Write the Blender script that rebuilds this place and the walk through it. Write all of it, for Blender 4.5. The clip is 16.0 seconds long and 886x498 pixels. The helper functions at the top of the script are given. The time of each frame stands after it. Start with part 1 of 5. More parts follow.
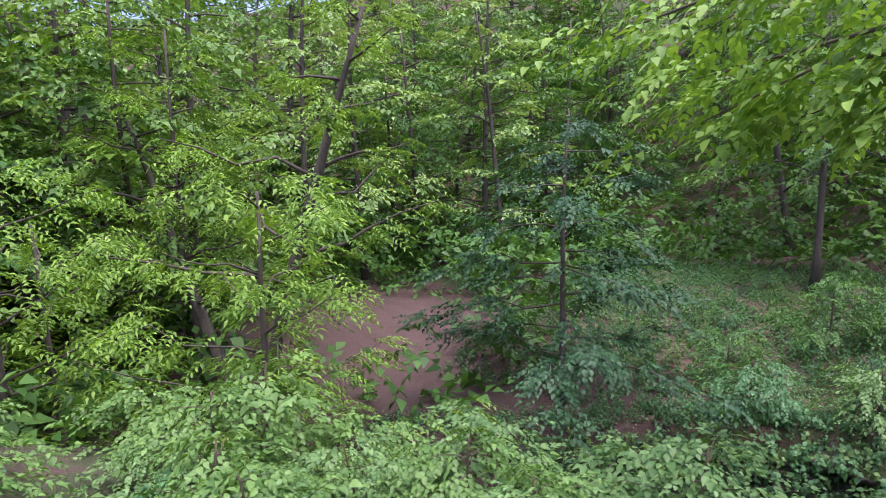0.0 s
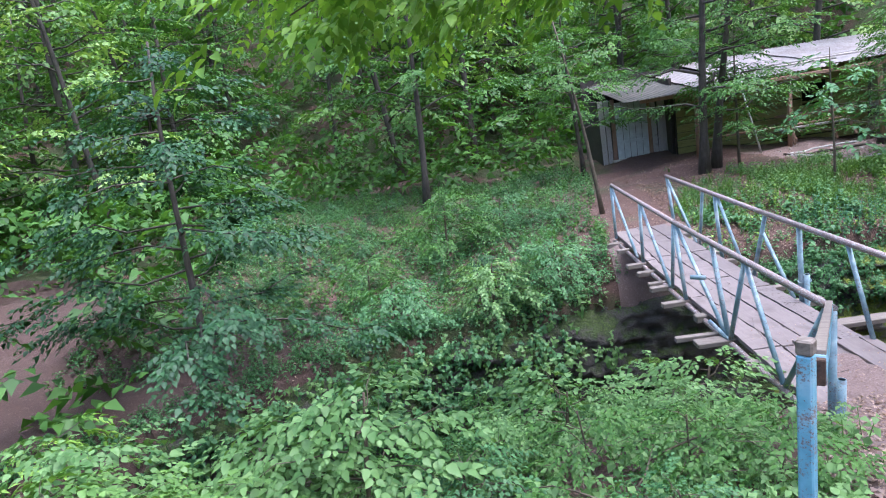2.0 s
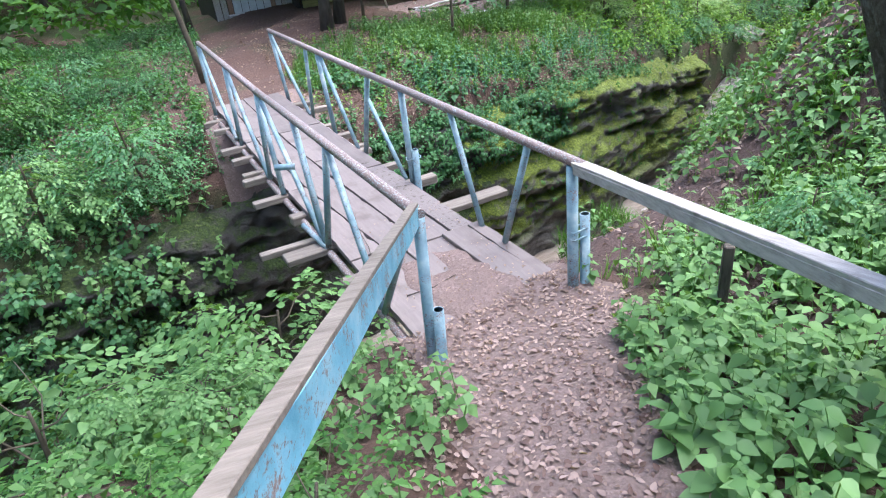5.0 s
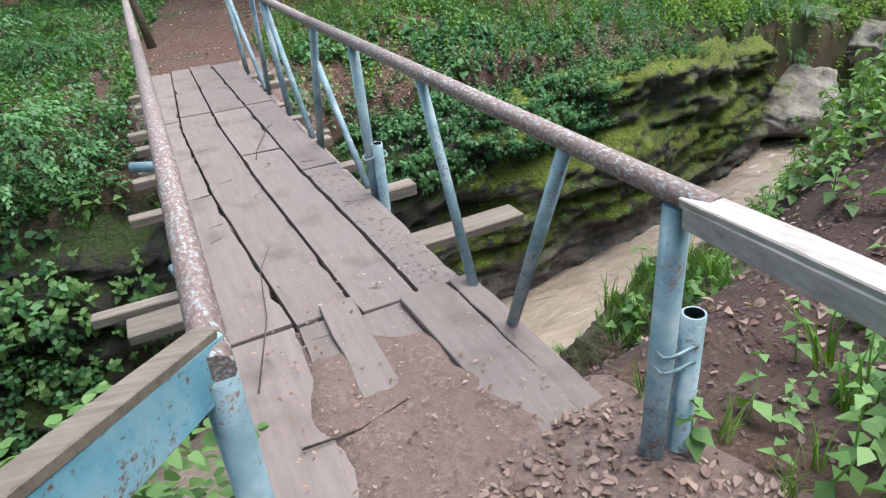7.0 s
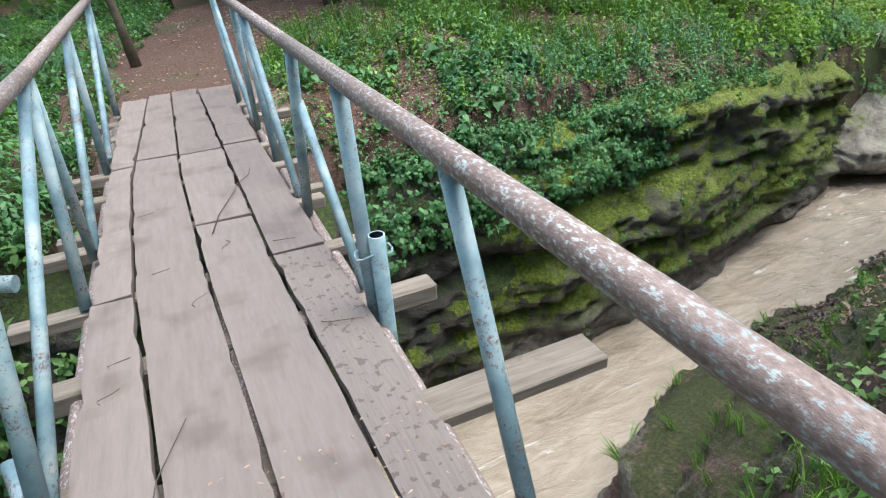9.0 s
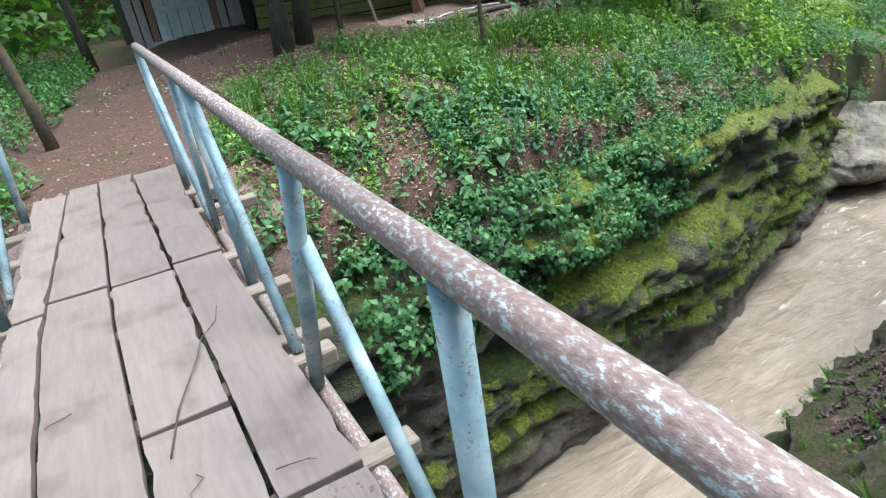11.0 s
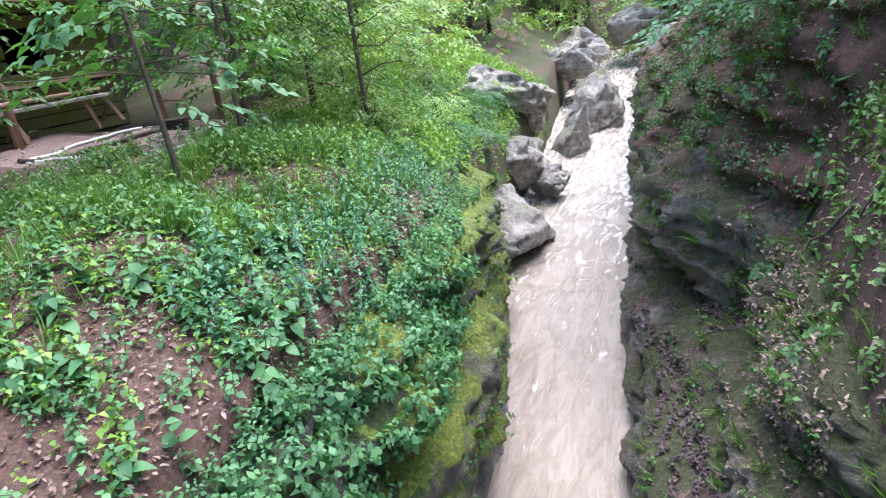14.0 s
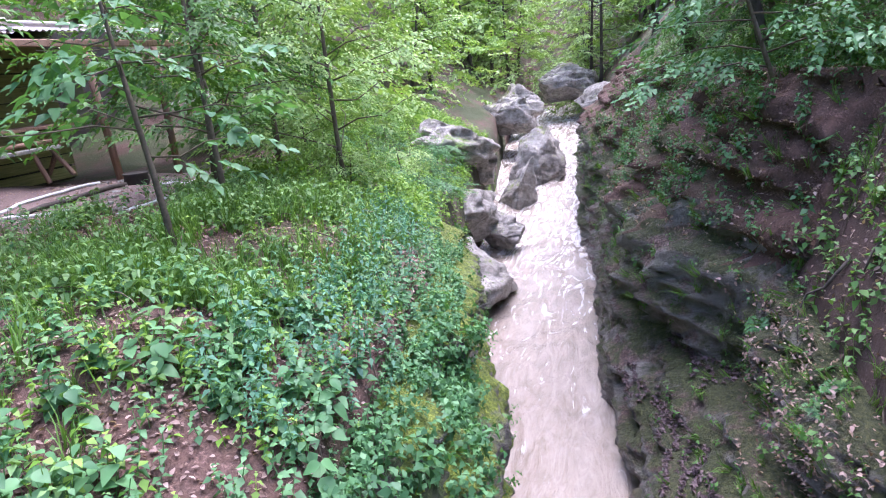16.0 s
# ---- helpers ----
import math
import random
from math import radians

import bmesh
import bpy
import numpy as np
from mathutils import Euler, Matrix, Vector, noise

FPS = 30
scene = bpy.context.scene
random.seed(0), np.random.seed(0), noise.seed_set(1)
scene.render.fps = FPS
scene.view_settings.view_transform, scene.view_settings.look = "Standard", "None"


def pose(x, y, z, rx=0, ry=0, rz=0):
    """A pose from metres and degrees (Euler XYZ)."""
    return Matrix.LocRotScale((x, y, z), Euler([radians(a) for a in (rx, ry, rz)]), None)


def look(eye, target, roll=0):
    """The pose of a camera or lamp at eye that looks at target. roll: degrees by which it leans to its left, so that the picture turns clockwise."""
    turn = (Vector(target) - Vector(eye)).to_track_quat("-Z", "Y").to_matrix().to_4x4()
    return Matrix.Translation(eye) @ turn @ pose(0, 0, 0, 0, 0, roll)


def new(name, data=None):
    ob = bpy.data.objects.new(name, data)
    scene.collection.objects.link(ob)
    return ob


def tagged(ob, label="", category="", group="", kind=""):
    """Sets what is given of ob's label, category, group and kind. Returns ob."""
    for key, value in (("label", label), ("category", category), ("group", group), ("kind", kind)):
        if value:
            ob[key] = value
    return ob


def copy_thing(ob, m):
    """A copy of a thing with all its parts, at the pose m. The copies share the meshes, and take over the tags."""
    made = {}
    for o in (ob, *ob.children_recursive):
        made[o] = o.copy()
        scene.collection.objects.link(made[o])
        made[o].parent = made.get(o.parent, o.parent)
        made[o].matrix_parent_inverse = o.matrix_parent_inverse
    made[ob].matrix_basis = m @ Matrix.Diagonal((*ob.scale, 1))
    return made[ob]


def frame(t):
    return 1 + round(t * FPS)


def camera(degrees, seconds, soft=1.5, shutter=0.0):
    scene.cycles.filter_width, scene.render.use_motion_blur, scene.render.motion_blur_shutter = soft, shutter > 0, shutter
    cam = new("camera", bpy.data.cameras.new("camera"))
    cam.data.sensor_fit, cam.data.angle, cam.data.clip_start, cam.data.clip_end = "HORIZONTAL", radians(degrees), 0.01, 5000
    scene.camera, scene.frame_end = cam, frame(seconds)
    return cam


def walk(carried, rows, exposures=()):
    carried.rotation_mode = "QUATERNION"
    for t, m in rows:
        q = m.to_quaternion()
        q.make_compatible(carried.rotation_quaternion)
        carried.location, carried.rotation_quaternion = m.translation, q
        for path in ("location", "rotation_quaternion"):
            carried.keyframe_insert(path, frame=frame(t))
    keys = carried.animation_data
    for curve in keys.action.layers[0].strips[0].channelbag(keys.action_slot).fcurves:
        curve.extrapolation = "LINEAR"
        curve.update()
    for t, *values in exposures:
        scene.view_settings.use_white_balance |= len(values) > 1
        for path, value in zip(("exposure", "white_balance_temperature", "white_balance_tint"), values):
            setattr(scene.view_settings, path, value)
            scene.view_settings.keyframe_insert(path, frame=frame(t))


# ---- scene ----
cam = camera(72.3, 16.0, 1.1)
PATH = [
    (0, (-3.235, -5.976, 3.449), (-4.41, -4.369, 3.261), -3.2),
    (0.5, (-3.341, -5.827, 3.414), (-4.34, -4.107, 3.205), -4.4),
    (1, (-3.421, -5.608, 3.356), (-4.146, -3.762, 3.098), -6.5),
    (1.5, (-3.481, -5.321, 3.252), (-3.916, -3.399, 2.912), -8.5),
    (2, (-3.388, -4.941, 3.161), (-3.508, -2.999, 2.699), -9.3),
    (2.5, (-3.229, -4.548, 3.075), (-2.881, -2.675, 2.466), -8.7),
    (3, (-2.94, -4.269, 2.989), (-2.451, -2.462, 2.283), -9.1),
    (3.5, (-2.679, -3.942, 2.916), (-2.054, -2.226, 2.101), -6.9),
    (4, (-2.397, -3.606, 2.751), (-1.669, -1.976, 1.849), -6.2),
    (4.5, (-2.119, -3.274, 2.63), (-1.337, -1.7, 1.676), -5.8),
    (7, (-0.533, -1.028, 1.701), (0.169, 0.553, 0.698), -4.6),
    (7.5, (-0.248, -0.542, 1.53), (0.457, 1.053, 0.551), -3.9),
    (8, (-0.037, -0.199, 1.492), (0.611, 1.424, 0.52), -3.1),
    (10.5, (0.15, 1.383, 1.454), (0.873, 3.014, 0.551), -7.0),
    (11, (0.212, 1.83, 1.438), (1.014, 3.435, 0.555), -7.7),
    (11.5, (0.208, 2.309, 1.395), (1.208, 3.8, 0.513), -8.1),
    (12, (0.316, 2.711, 1.384), (1.54, 4.02, 0.496), -8.4),
    (12.5, (0.354, 3.059, 1.398), (1.773, 4.2, 0.572), -7.9),
    (13, (0.304, 3.436, 1.423), (1.828, 4.48, 0.656), -8.3),
    (13.5, (0.345, 3.772, 1.394), (1.938, 4.743, 0.675), -7.8),
    (14, (0.412, 4.035, 1.402), (2.104, 4.836, 0.698), -7.0),
    (14.5, (0.395, 4.301, 1.44), (2.131, 5.004, 0.738), -6.6),
    (15, (0.462, 4.497, 1.461), (2.234, 5.154, 0.805), -6.0),
    (15.5, (0.483, 4.652, 1.488), (2.281, 5.27, 0.865), -5.8),
    (16, (0.404, 4.902, 1.511), (2.228, 5.487, 0.937), -5.5),
]
EXPOSURES = [
    (0, 1.35, 5900, 33), (1.5, 1.6, 5450, 22), (3.5, 1.86, 5400, 19), (4.5, 1.86, 5450, 16), (7.5, 1.35, 6100, 7), (11.5, 1.75, 5850, 4), (13, 2.0, 5700, 9), (16, 2.1, 5450, 32),
]
walk(cam, [(t, look(eye, target, roll)) for t, eye, target, roll in PATH], EXPOSURES)

# ---- light ----
world = bpy.data.worlds.new("overcast_sky")
scene.world = world
world.use_nodes = True
wn = world.node_tree
sky = wn.nodes.new("ShaderNodeTexSky")
sky.sky_type, sky.sun_disc = "NISHITA", False
sky.sun_elevation, sky.sun_rotation = radians(72), radians(110)
sky.air_density, sky.dust_density, sky.ozone_density = 1.0, 4.0, 0.6
wn.links.new(sky.outputs[0], wn.nodes["Background"].inputs[0])
wn.nodes["Background"].inputs[1].default_value = 0.15
sun = new("sun", bpy.data.lights.new("sun", "SUN"))
sun.data.energy, sun.data.angle, sun.data.color = 1.5, radians(60), (1.0, 0.97, 0.9)
sun.matrix_world = look((16, 0.5, 40), (4, 5, 0))

RNG = np.random.default_rng(7)


# ---- materials ----
def material(name):
    m = bpy.data.materials.new(name)
    m.use_nodes = True
    nt = m.node_tree
    return m, nt, nt.nodes["Principled BSDF"]


def node(nt, kind, **inputs):
    n = nt.nodes.new(kind)
    for k, v in inputs.items():
        n.inputs[k.replace("_", " ")].default_value = v
    return n


def coords(nt):
    return nt.nodes.new("ShaderNodeTexCoord").outputs["Object"]


def place(nt):
    return nt.nodes.new("ShaderNodeNewGeometry").outputs["Position"]


def grain(nt, at, scale, detail=5.0, rough=0.6, stretch=None):
    n = node(nt, "ShaderNodeTexNoise", Scale=scale, Detail=detail, Roughness=rough)
    if stretch:
        mp = nt.nodes.new("ShaderNodeMapping")
        mp.inputs["Scale"].default_value = stretch
        nt.links.new(at, mp.inputs[0])
        at = mp.outputs[0]
    nt.links.new(at, n.inputs["Vector"])
    return n.outputs[0]


def ramp(nt, fac, stops):
    r = nt.nodes.new("ShaderNodeValToRGB")
    e = r.color_ramp.elements
    while len(e) < len(stops):
        e.new(0.5)
    for el, (p, c) in zip(e, stops):
        el.position, el.color = p, (*c, 1) if len(c) == 3 else c
    nt.links.new(fac, r.inputs[0])
    return r.outputs[0]


def mix(nt, fac, a, b, mode="MIX"):
    m = nt.nodes.new("ShaderNodeMix")
    m.data_type, m.blend_type = "RGBA", mode
    for sock, v in ((m.inputs[0], fac), (m.inputs[6], a), (m.inputs[7], b)):
        if isinstance(v, bpy.types.NodeSocket):
            nt.links.new(v, sock)
        elif isinstance(v, tuple):
            sock.default_value = (*v, 1)
        else:
            sock.default_value = v
    return m.outputs[2]


def bump(nt, bsdf, height, strength, distance):
    b = node(nt, "ShaderNodeBump", Strength=strength, Distance=distance)
    nt.links.new(height, b.inputs["Height"])
    nt.links.new(b.outputs[0], bsdf.inputs["Normal"])


def simple(name, dark, light, scale=20, rough=0.8, bump_d=0.004, stretch=None, metal=0.0):
    m, nt, b = material(name)
    at = coords(nt)
    g = grain(nt, at, scale, 6, 0.65, stretch)
    g2 = grain(nt, at, scale * 0.13, 3, 0.5)
    c = mix(nt, 0.35, ramp(nt, g, [(0.3, dark), (0.7, light)]), ramp(nt, g2, [(0.35, dark), (0.65, light)]))
    nt.links.new(c, b.inputs["Base Color"])
    b.inputs["Roughness"].default_value, b.inputs["Metallic"].default_value = rough, metal
    bump(nt, b, g, 0.6, bump_d)
    return m


def leaf_material(name, dark, light, gloss=0.5):
    m, nt, b = material(name)
    rnd = nt.nodes.new("ShaderNodeNewGeometry").outputs["Random Per Island"]
    patch = grain(nt, place(nt), 0.9, 2)
    f = mix(nt, 0.5, rnd, patch)
    c = ramp(nt, f, [(0.25, dark), (0.75, light)])
    nt.links.new(c, b.inputs["Base Color"])
    b.inputs["Roughness"].default_value = gloss
    b.inputs["Specular IOR Level"].default_value = 0.38
    t = nt.nodes.new("ShaderNodeBsdfTranslucent")
    tc = mix(nt, 1.0, c, (1.0, 1.0, 0.35), "MULTIPLY")
    nt.links.new(tc, t.inputs[0])
    s = nt.nodes.new("ShaderNodeMixShader")
    s.inputs[0].default_value = 0.34
    nt.links.new(b.outputs[0], s.inputs[1])
    nt.links.new(t.outputs[0], s.inputs[2])
    nt.links.new(s.outputs[0], nt.nodes["Material Output"].inputs[0])
    return m


def soil_material(name, moss_from, pale=1.0):
    m, nt, b = material(name)
    at = place(nt)
    fine, mid, big = grain(nt, at, 38, 6, 0.7), grain(nt, at, 9, 4), grain(nt, at, 0.55, 4)
    litter = ramp(nt, fine, [(0.3, (0.04, 0.026, 0.021)), (0.5, (0.14, 0.096, 0.08)), (0.68, (0.32, 0.24, 0.205))])
    earth = ramp(nt, mid, [(0.35, (0.06, 0.038, 0.03)), (0.7, (0.165, 0.112, 0.09))])
    moss = ramp(nt, fine, [(0.3, (0.016, 0.03, 0.008)), (0.7, (0.06, 0.1, 0.024))])
    c = mix(nt, ramp(nt, mid, [(0.4, (0, 0, 0)), (0.6, (1, 1, 1))]), litter, earth)
    c = mix(nt, 1.0, c, (0.78, 0.66, 0.6), "MULTIPLY") if pale == 1.0 else mix(nt, pale, c, (0.36, 0.265, 0.235) if pale < 0.5 else (0.04, 0.018, 0.013))
    c = mix(nt, ramp(nt, big, [(moss_from, (0, 0, 0)), (moss_from + 0.14, (0.8, 0.8, 0.8))]), c, moss)
    nt.links.new(c, b.inputs["Base Color"])
    b.inputs["Roughness"].default_value = 0.95
    bump(nt, b, fine, 0.9, 0.03)
    return m


def rock_material(name, moss_amount, pale=1.0, green_tone=((0.03, 0.06, 0.008), (0.14, 0.185, 0.016), (0.32, 0.38, 0.04)), scoured=None, soil=0.0):
    m, nt, b = material(name)
    at = place(nt)
    fine, mid, big = grain(nt, at, 22, 8, 0.7), grain(nt, at, 4.5, 6, 0.65), grain(nt, at, 0.9, 5, 0.6)
    mp0 = nt.nodes.new("ShaderNodeMapping")
    mp0.inputs["Rotation"].default_value = (0.1, -0.4, 0.2)
    nt.links.new(at, mp0.inputs[0])
    strata = grain(nt, mp0.outputs[0], 2.0, 8, 0.7, (0.6, 0.6, 3.6))
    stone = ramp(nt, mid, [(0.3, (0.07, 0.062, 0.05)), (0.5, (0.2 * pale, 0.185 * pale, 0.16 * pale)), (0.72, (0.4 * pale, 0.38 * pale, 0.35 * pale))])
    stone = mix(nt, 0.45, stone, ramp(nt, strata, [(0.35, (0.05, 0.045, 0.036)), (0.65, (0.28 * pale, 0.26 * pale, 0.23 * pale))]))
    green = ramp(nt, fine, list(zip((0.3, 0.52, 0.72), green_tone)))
    f = mix(nt, 0.55, big, mid)
    up = nt.nodes.new("ShaderNodeSeparateXYZ")
    nt.links.new(nt.nodes.new("ShaderNodeNewGeometry").outputs["Normal"], up.inputs[0])
    lean = node(nt, "ShaderNodeMath")
    lean.operation = "MULTIPLY_ADD"
    nt.links.new(up.outputs[2], lean.inputs[0])
    lean.inputs[1].default_value = 0.14
    nt.links.new(f, lean.inputs[2])
    k = 0.66 - 0.3 * moss_amount
    mk = ramp(nt, lean.outputs[0], [(k, (0, 0, 0)), (k + 0.1, (1, 1, 1))])
    if soil:
        dirt = ramp(nt, fine, [(0.35, (0.04, 0.024, 0.02)), (0.52, (0.11, 0.068, 0.056)), (0.7, (0.3, 0.205, 0.175))])
        lie = node(nt, "ShaderNodeMath")
        lie.operation = "MULTIPLY_ADD"
        nt.links.new(up.outputs[2], lie.inputs[0])
        lie.inputs[1].default_value = 0.22
        nt.links.new(grain(nt, at, 1.4, 5, 0.7), lie.inputs[2])
        stone = mix(nt, ramp(nt, lie.outputs[0], [(0.66 - soil, (0, 0, 0)), (0.76 - soil, (1, 1, 1))]), stone, dirt)
    if scoured is not None:
        sp = nt.nodes.new("ShaderNodeSeparateXYZ")
        nt.links.new(at, sp.inputs[0])
        mr = nt.nodes.new("ShaderNodeMapRange")
        mr.inputs[1].default_value, mr.inputs[2].default_value = scoured, scoured + 0.35
        nt.links.new(sp.outputs[2], mr.inputs[0])
        mk = mix(nt, 1.0, mk, mr.outputs[0], "MULTIPLY")
    nt.links.new(mix(nt, mk, stone, green), b.inputs["Base Color"])
    b.inputs["Roughness"].default_value = 0.75
    h = mix(nt, 0.5, strata, fine)
    bump(nt, b, h, 1.0, 0.14)
    return m


def water_material():
    m, nt, b = material("silty_water")
    at = place(nt)
    rip = grain(nt, at, 5.0, 6, 0.62, (0.6, 1.2, 1.0))
    warp = node(nt, "ShaderNodeTexNoise", Scale=2.6, Detail=6.0, Roughness=0.65, Distortion=1.6)
    mp = nt.nodes.new("ShaderNodeMapping")
    mp.inputs["Scale"].default_value = (0.45, 1.5, 1.0)
    nt.links.new(at, mp.inputs[0])
    nt.links.new(mp.outputs[0], warp.inputs["Vector"])
    foam = node(nt, "ShaderNodeTexNoise", Scale=1.7, Detail=7.0, Roughness=0.68, Distortion=2.2)
    nt.links.new(mp.outputs[0], foam.inputs["Vector"])
    sep = nt.nodes.new("ShaderNodeSeparateXYZ")
    nt.links.new(at, sep.inputs[0])
    rapid = nt.nodes.new("ShaderNodeMapRange")
    for i, v in ((1, 9.0), (2, 19.0), (3, -0.02), (4, 0.13)):
        rapid.inputs[i].default_value = v
    nt.links.new(sep.outputs[0], rapid.inputs[0])
    add = nt.nodes.new("ShaderNodeMath")
    nt.links.new(foam.outputs[0], add.inputs[0])
    nt.links.new(rapid.outputs[0], add.inputs[1])
    silt = ramp(nt, warp.outputs[0], [(0.35, (0.245, 0.2, 0.15)), (0.65, (0.345, 0.293, 0.235))])
    fm = ramp(nt, add.outputs[0], [(0.6, (0, 0, 0)), (0.76, (1, 1, 1))])
    nt.links.new(mix(nt, fm, silt, (0.68, 0.665, 0.62)), b.inputs["Base Color"])
    rr = ramp(nt, fm, [(0.0, (0.09, 0.09, 0.09)), (1.0, (0.7, 0.7, 0.7))])
    nt.links.new(rr, b.inputs["Roughness"])
    bump(nt, b, mix(nt, 0.5, rip, foam.outputs[0]), 0.8, 0.12)
    return m


def pipe_material(name, rust_at, fleck=0.45, tones=((0.11, 0.2, 0.25), (0.2, 0.335, 0.39), (0.4, 0.48, 0.49)), light=1.0):
    m, nt, b = material(name)
    at = place(nt)
    a, c2 = grain(nt, at, 9, 7, 0.7), grain(nt, at, 100, 5, 0.7, (1.0, 0.5, 1.0))
    f = mix(nt, fleck, a, c2)
    paint = ramp(nt, grain(nt, at, 6, 4), list(zip((0.3, 0.5, 0.72), tones)))
    rust = ramp(nt, c2, [(0.3, tuple(light * v for v in (0.11, 0.075, 0.068))), (0.55, tuple(light * v for v in (0.22, 0.165, 0.15))), (0.72, tuple(light * v for v in (0.36, 0.3, 0.285)))])
    k = ramp(nt, f, [(rust_at - 0.03, (1, 1, 1)), (rust_at + 0.03, (0, 0, 0))])
    nt.links.new(mix(nt, k, paint, rust), b.inputs["Base Color"])
    b.inputs["Roughness"].default_value = 0.55
    bump(nt, b, f, 0.5, 0.004)
    return m


def wood_material(name, dark, light, stretch, scale=14, spot=(6, 0.63, 0.74)):
    m, nt, b = material(name)
    at = coords(nt)
    g = grain(nt, at, scale, 8, 0.7, stretch)
    spots = grain(nt, at, spot[0], 3, 0.5)
    rnd = nt.nodes.new("ShaderNodeObjectInfo").outputs["Random"]
    c = ramp(nt, g, [(0.28, dark), (0.5, tuple((p + q) / 2 for p, q in zip(dark, light))), (0.74, light)])
    c = mix(nt, ramp(nt, spots, [(spot[1], (0, 0, 0)), (spot[2], (0.55, 0.55, 0.55))]), c, (0.07, 0.05, 0.038))
    hs = node(nt, "ShaderNodeHueSaturation")
    mr = nt.nodes.new("ShaderNodeMapRange")
    mr.inputs[3].default_value, mr.inputs[4].default_value = 0.82, 1.1
    nt.links.new(rnd, mr.inputs[0])
    nt.links.new(mr.outputs[0], hs.inputs["Value"])
    nt.links.new(c, hs.inputs["Color"])
    nt.links.new(hs.outputs[0], b.inputs["Base Color"])
    b.inputs["Roughness"].default_value = 0.85
    bump(nt, b, g, 0.45, 0.005)
    return m


def bark_material():
    m, nt, b = material("ridged_mossy_bark")
    at = place(nt)
    ridge, fine, big = grain(nt, at, 26, 7, 0.75, (1.0, 1.0, 0.42)), grain(nt, at, 55, 6, 0.75), grain(nt, at, 3.4, 6, 0.65)
    c = ramp(nt, mix(nt, 0.45, ridge, fine), [(0.36, (0.035, 0.028, 0.022)), (0.5, (0.13, 0.105, 0.088)), (0.6, (0.25, 0.21, 0.185))])
    lichen = grain(nt, at, 34, 4, 0.6, (1.0, 1.0, 0.7))
    patch = grain(nt, at, 4.5, 4, 0.6)
    c = mix(nt, ramp(nt, mix(nt, 0.35, lichen, patch), [(0.55, (0, 0, 0)), (0.62, (0.6, 0.6, 0.6))]), c, (0.3, 0.3, 0.29))
    c = mix(nt, ramp(nt, big, [(0.58, (0, 0, 0)), (0.66, (0.9, 0.9, 0.9))]), c, (0.075, 0.075, 0.018))
    nt.links.new(c, b.inputs["Base Color"])
    b.inputs["Roughness"].default_value = 0.95
    bump(nt, b, ridge, 1.0, 0.05)
    return m


SOIL = soil_material("leaf_litter_soil", 0.54)
PATH_SOIL = soil_material("trodden_path_soil", 0.8, 0.34)
RED_SOIL = soil_material("damp_red_brown_earth", 0.85, 0.58)
FOREST_FLOOR = soil_material("green_forest_floor", 0.4)
CLIFF = rock_material("mossy_cliff_rock", 0.68, 0.9, scoured=-3.65)
CLIFF_SOUTH = rock_material("damp_cliff_rock", 0.48, 1.15, ((0.018, 0.024, 0.008), (0.05, 0.06, 0.016), (0.11, 0.12, 0.035)), scoured=-3.95, soil=0.1)
# mossy rock with the shade under rim and bridge put into its colour
SHADY_CLIFF = rock_material("shade_dark_mossy_rock", 0.46, 0.34, ((0.014, 0.025, 0.006), (0.045, 0.075, 0.012), (0.11, 0.16, 0.024)))
BOULDER = rock_material("grey_boulder_rock", 0.1, 2.05)
WATER = water_material()
PIPE = pipe_material("blue_painted_pipe", 0.43, 0.5, ((0.12, 0.2, 0.24), (0.21, 0.32, 0.365), (0.41, 0.47, 0.48)))
RAIL = pipe_material("worn_rusty_rail", 0.57, 0.9, ((0.25, 0.33, 0.36), (0.38, 0.45, 0.47), (0.55, 0.58, 0.58)), 1.2)
PLANK = wood_material("weathered_plank_wood", (0.17, 0.14, 0.128), (0.235, 0.198, 0.183), (3.0, 0.4, 3.0), 9, (3.2, 0.55, 0.75))
PLANK_MOTTLED = wood_material("mottled_plank_wood", (0.18, 0.15, 0.137), (0.26, 0.222, 0.205), (5.0, 0.3, 5.0), 22, (24, 0.58, 0.63))
BEAM = wood_material("weathered_beam_wood", (0.12, 0.095, 0.075), (0.3, 0.26, 0.215), (0.2, 3.0, 3.0))
PALE_WOOD = wood_material("pale_weathered_rail_wood", (0.28, 0.25, 0.225), (0.6, 0.56, 0.52), (3.0, 0.2, 3.0))
BARK = simple("rough_bark", (0.03, 0.025, 0.02), (0.12, 0.1, 0.08), 14, 0.95, 0.03, (1.0, 1.0, 0.3))
TWIG = simple("twig_bark", (0.05, 0.04, 0.025), (0.15, 0.12, 0.08), 30, 0.9, 0.004)
LEAF_BRIGHT = leaf_material("bright_leaf", (0.1, 0.23, 0.022), (0.26, 0.44, 0.07))
LEAF_FRESH = leaf_material("fresh_pale_leaf", (0.085, 0.19, 0.05), (0.21, 0.37, 0.125))
LEAF_MID = leaf_material("mid_leaf", (0.045, 0.13, 0.025), (0.11, 0.25, 0.05))
LEAF_DARK = leaf_material("dark_leaf", (0.018, 0.066, 0.022), (0.05, 0.14, 0.042))
LEAF_LUSH = leaf_material("lush_bramble_leaf", (0.075, 0.175, 0.035), (0.19, 0.35, 0.085))
# light green leaf, paler because the open valley's sunlight is put into its colour
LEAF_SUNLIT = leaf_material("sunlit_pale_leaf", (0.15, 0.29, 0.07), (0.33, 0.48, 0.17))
LEAF_SHADE = leaf_material("shade_tree_leaf", (0.017, 0.066, 0.024), (0.055, 0.15, 0.055))
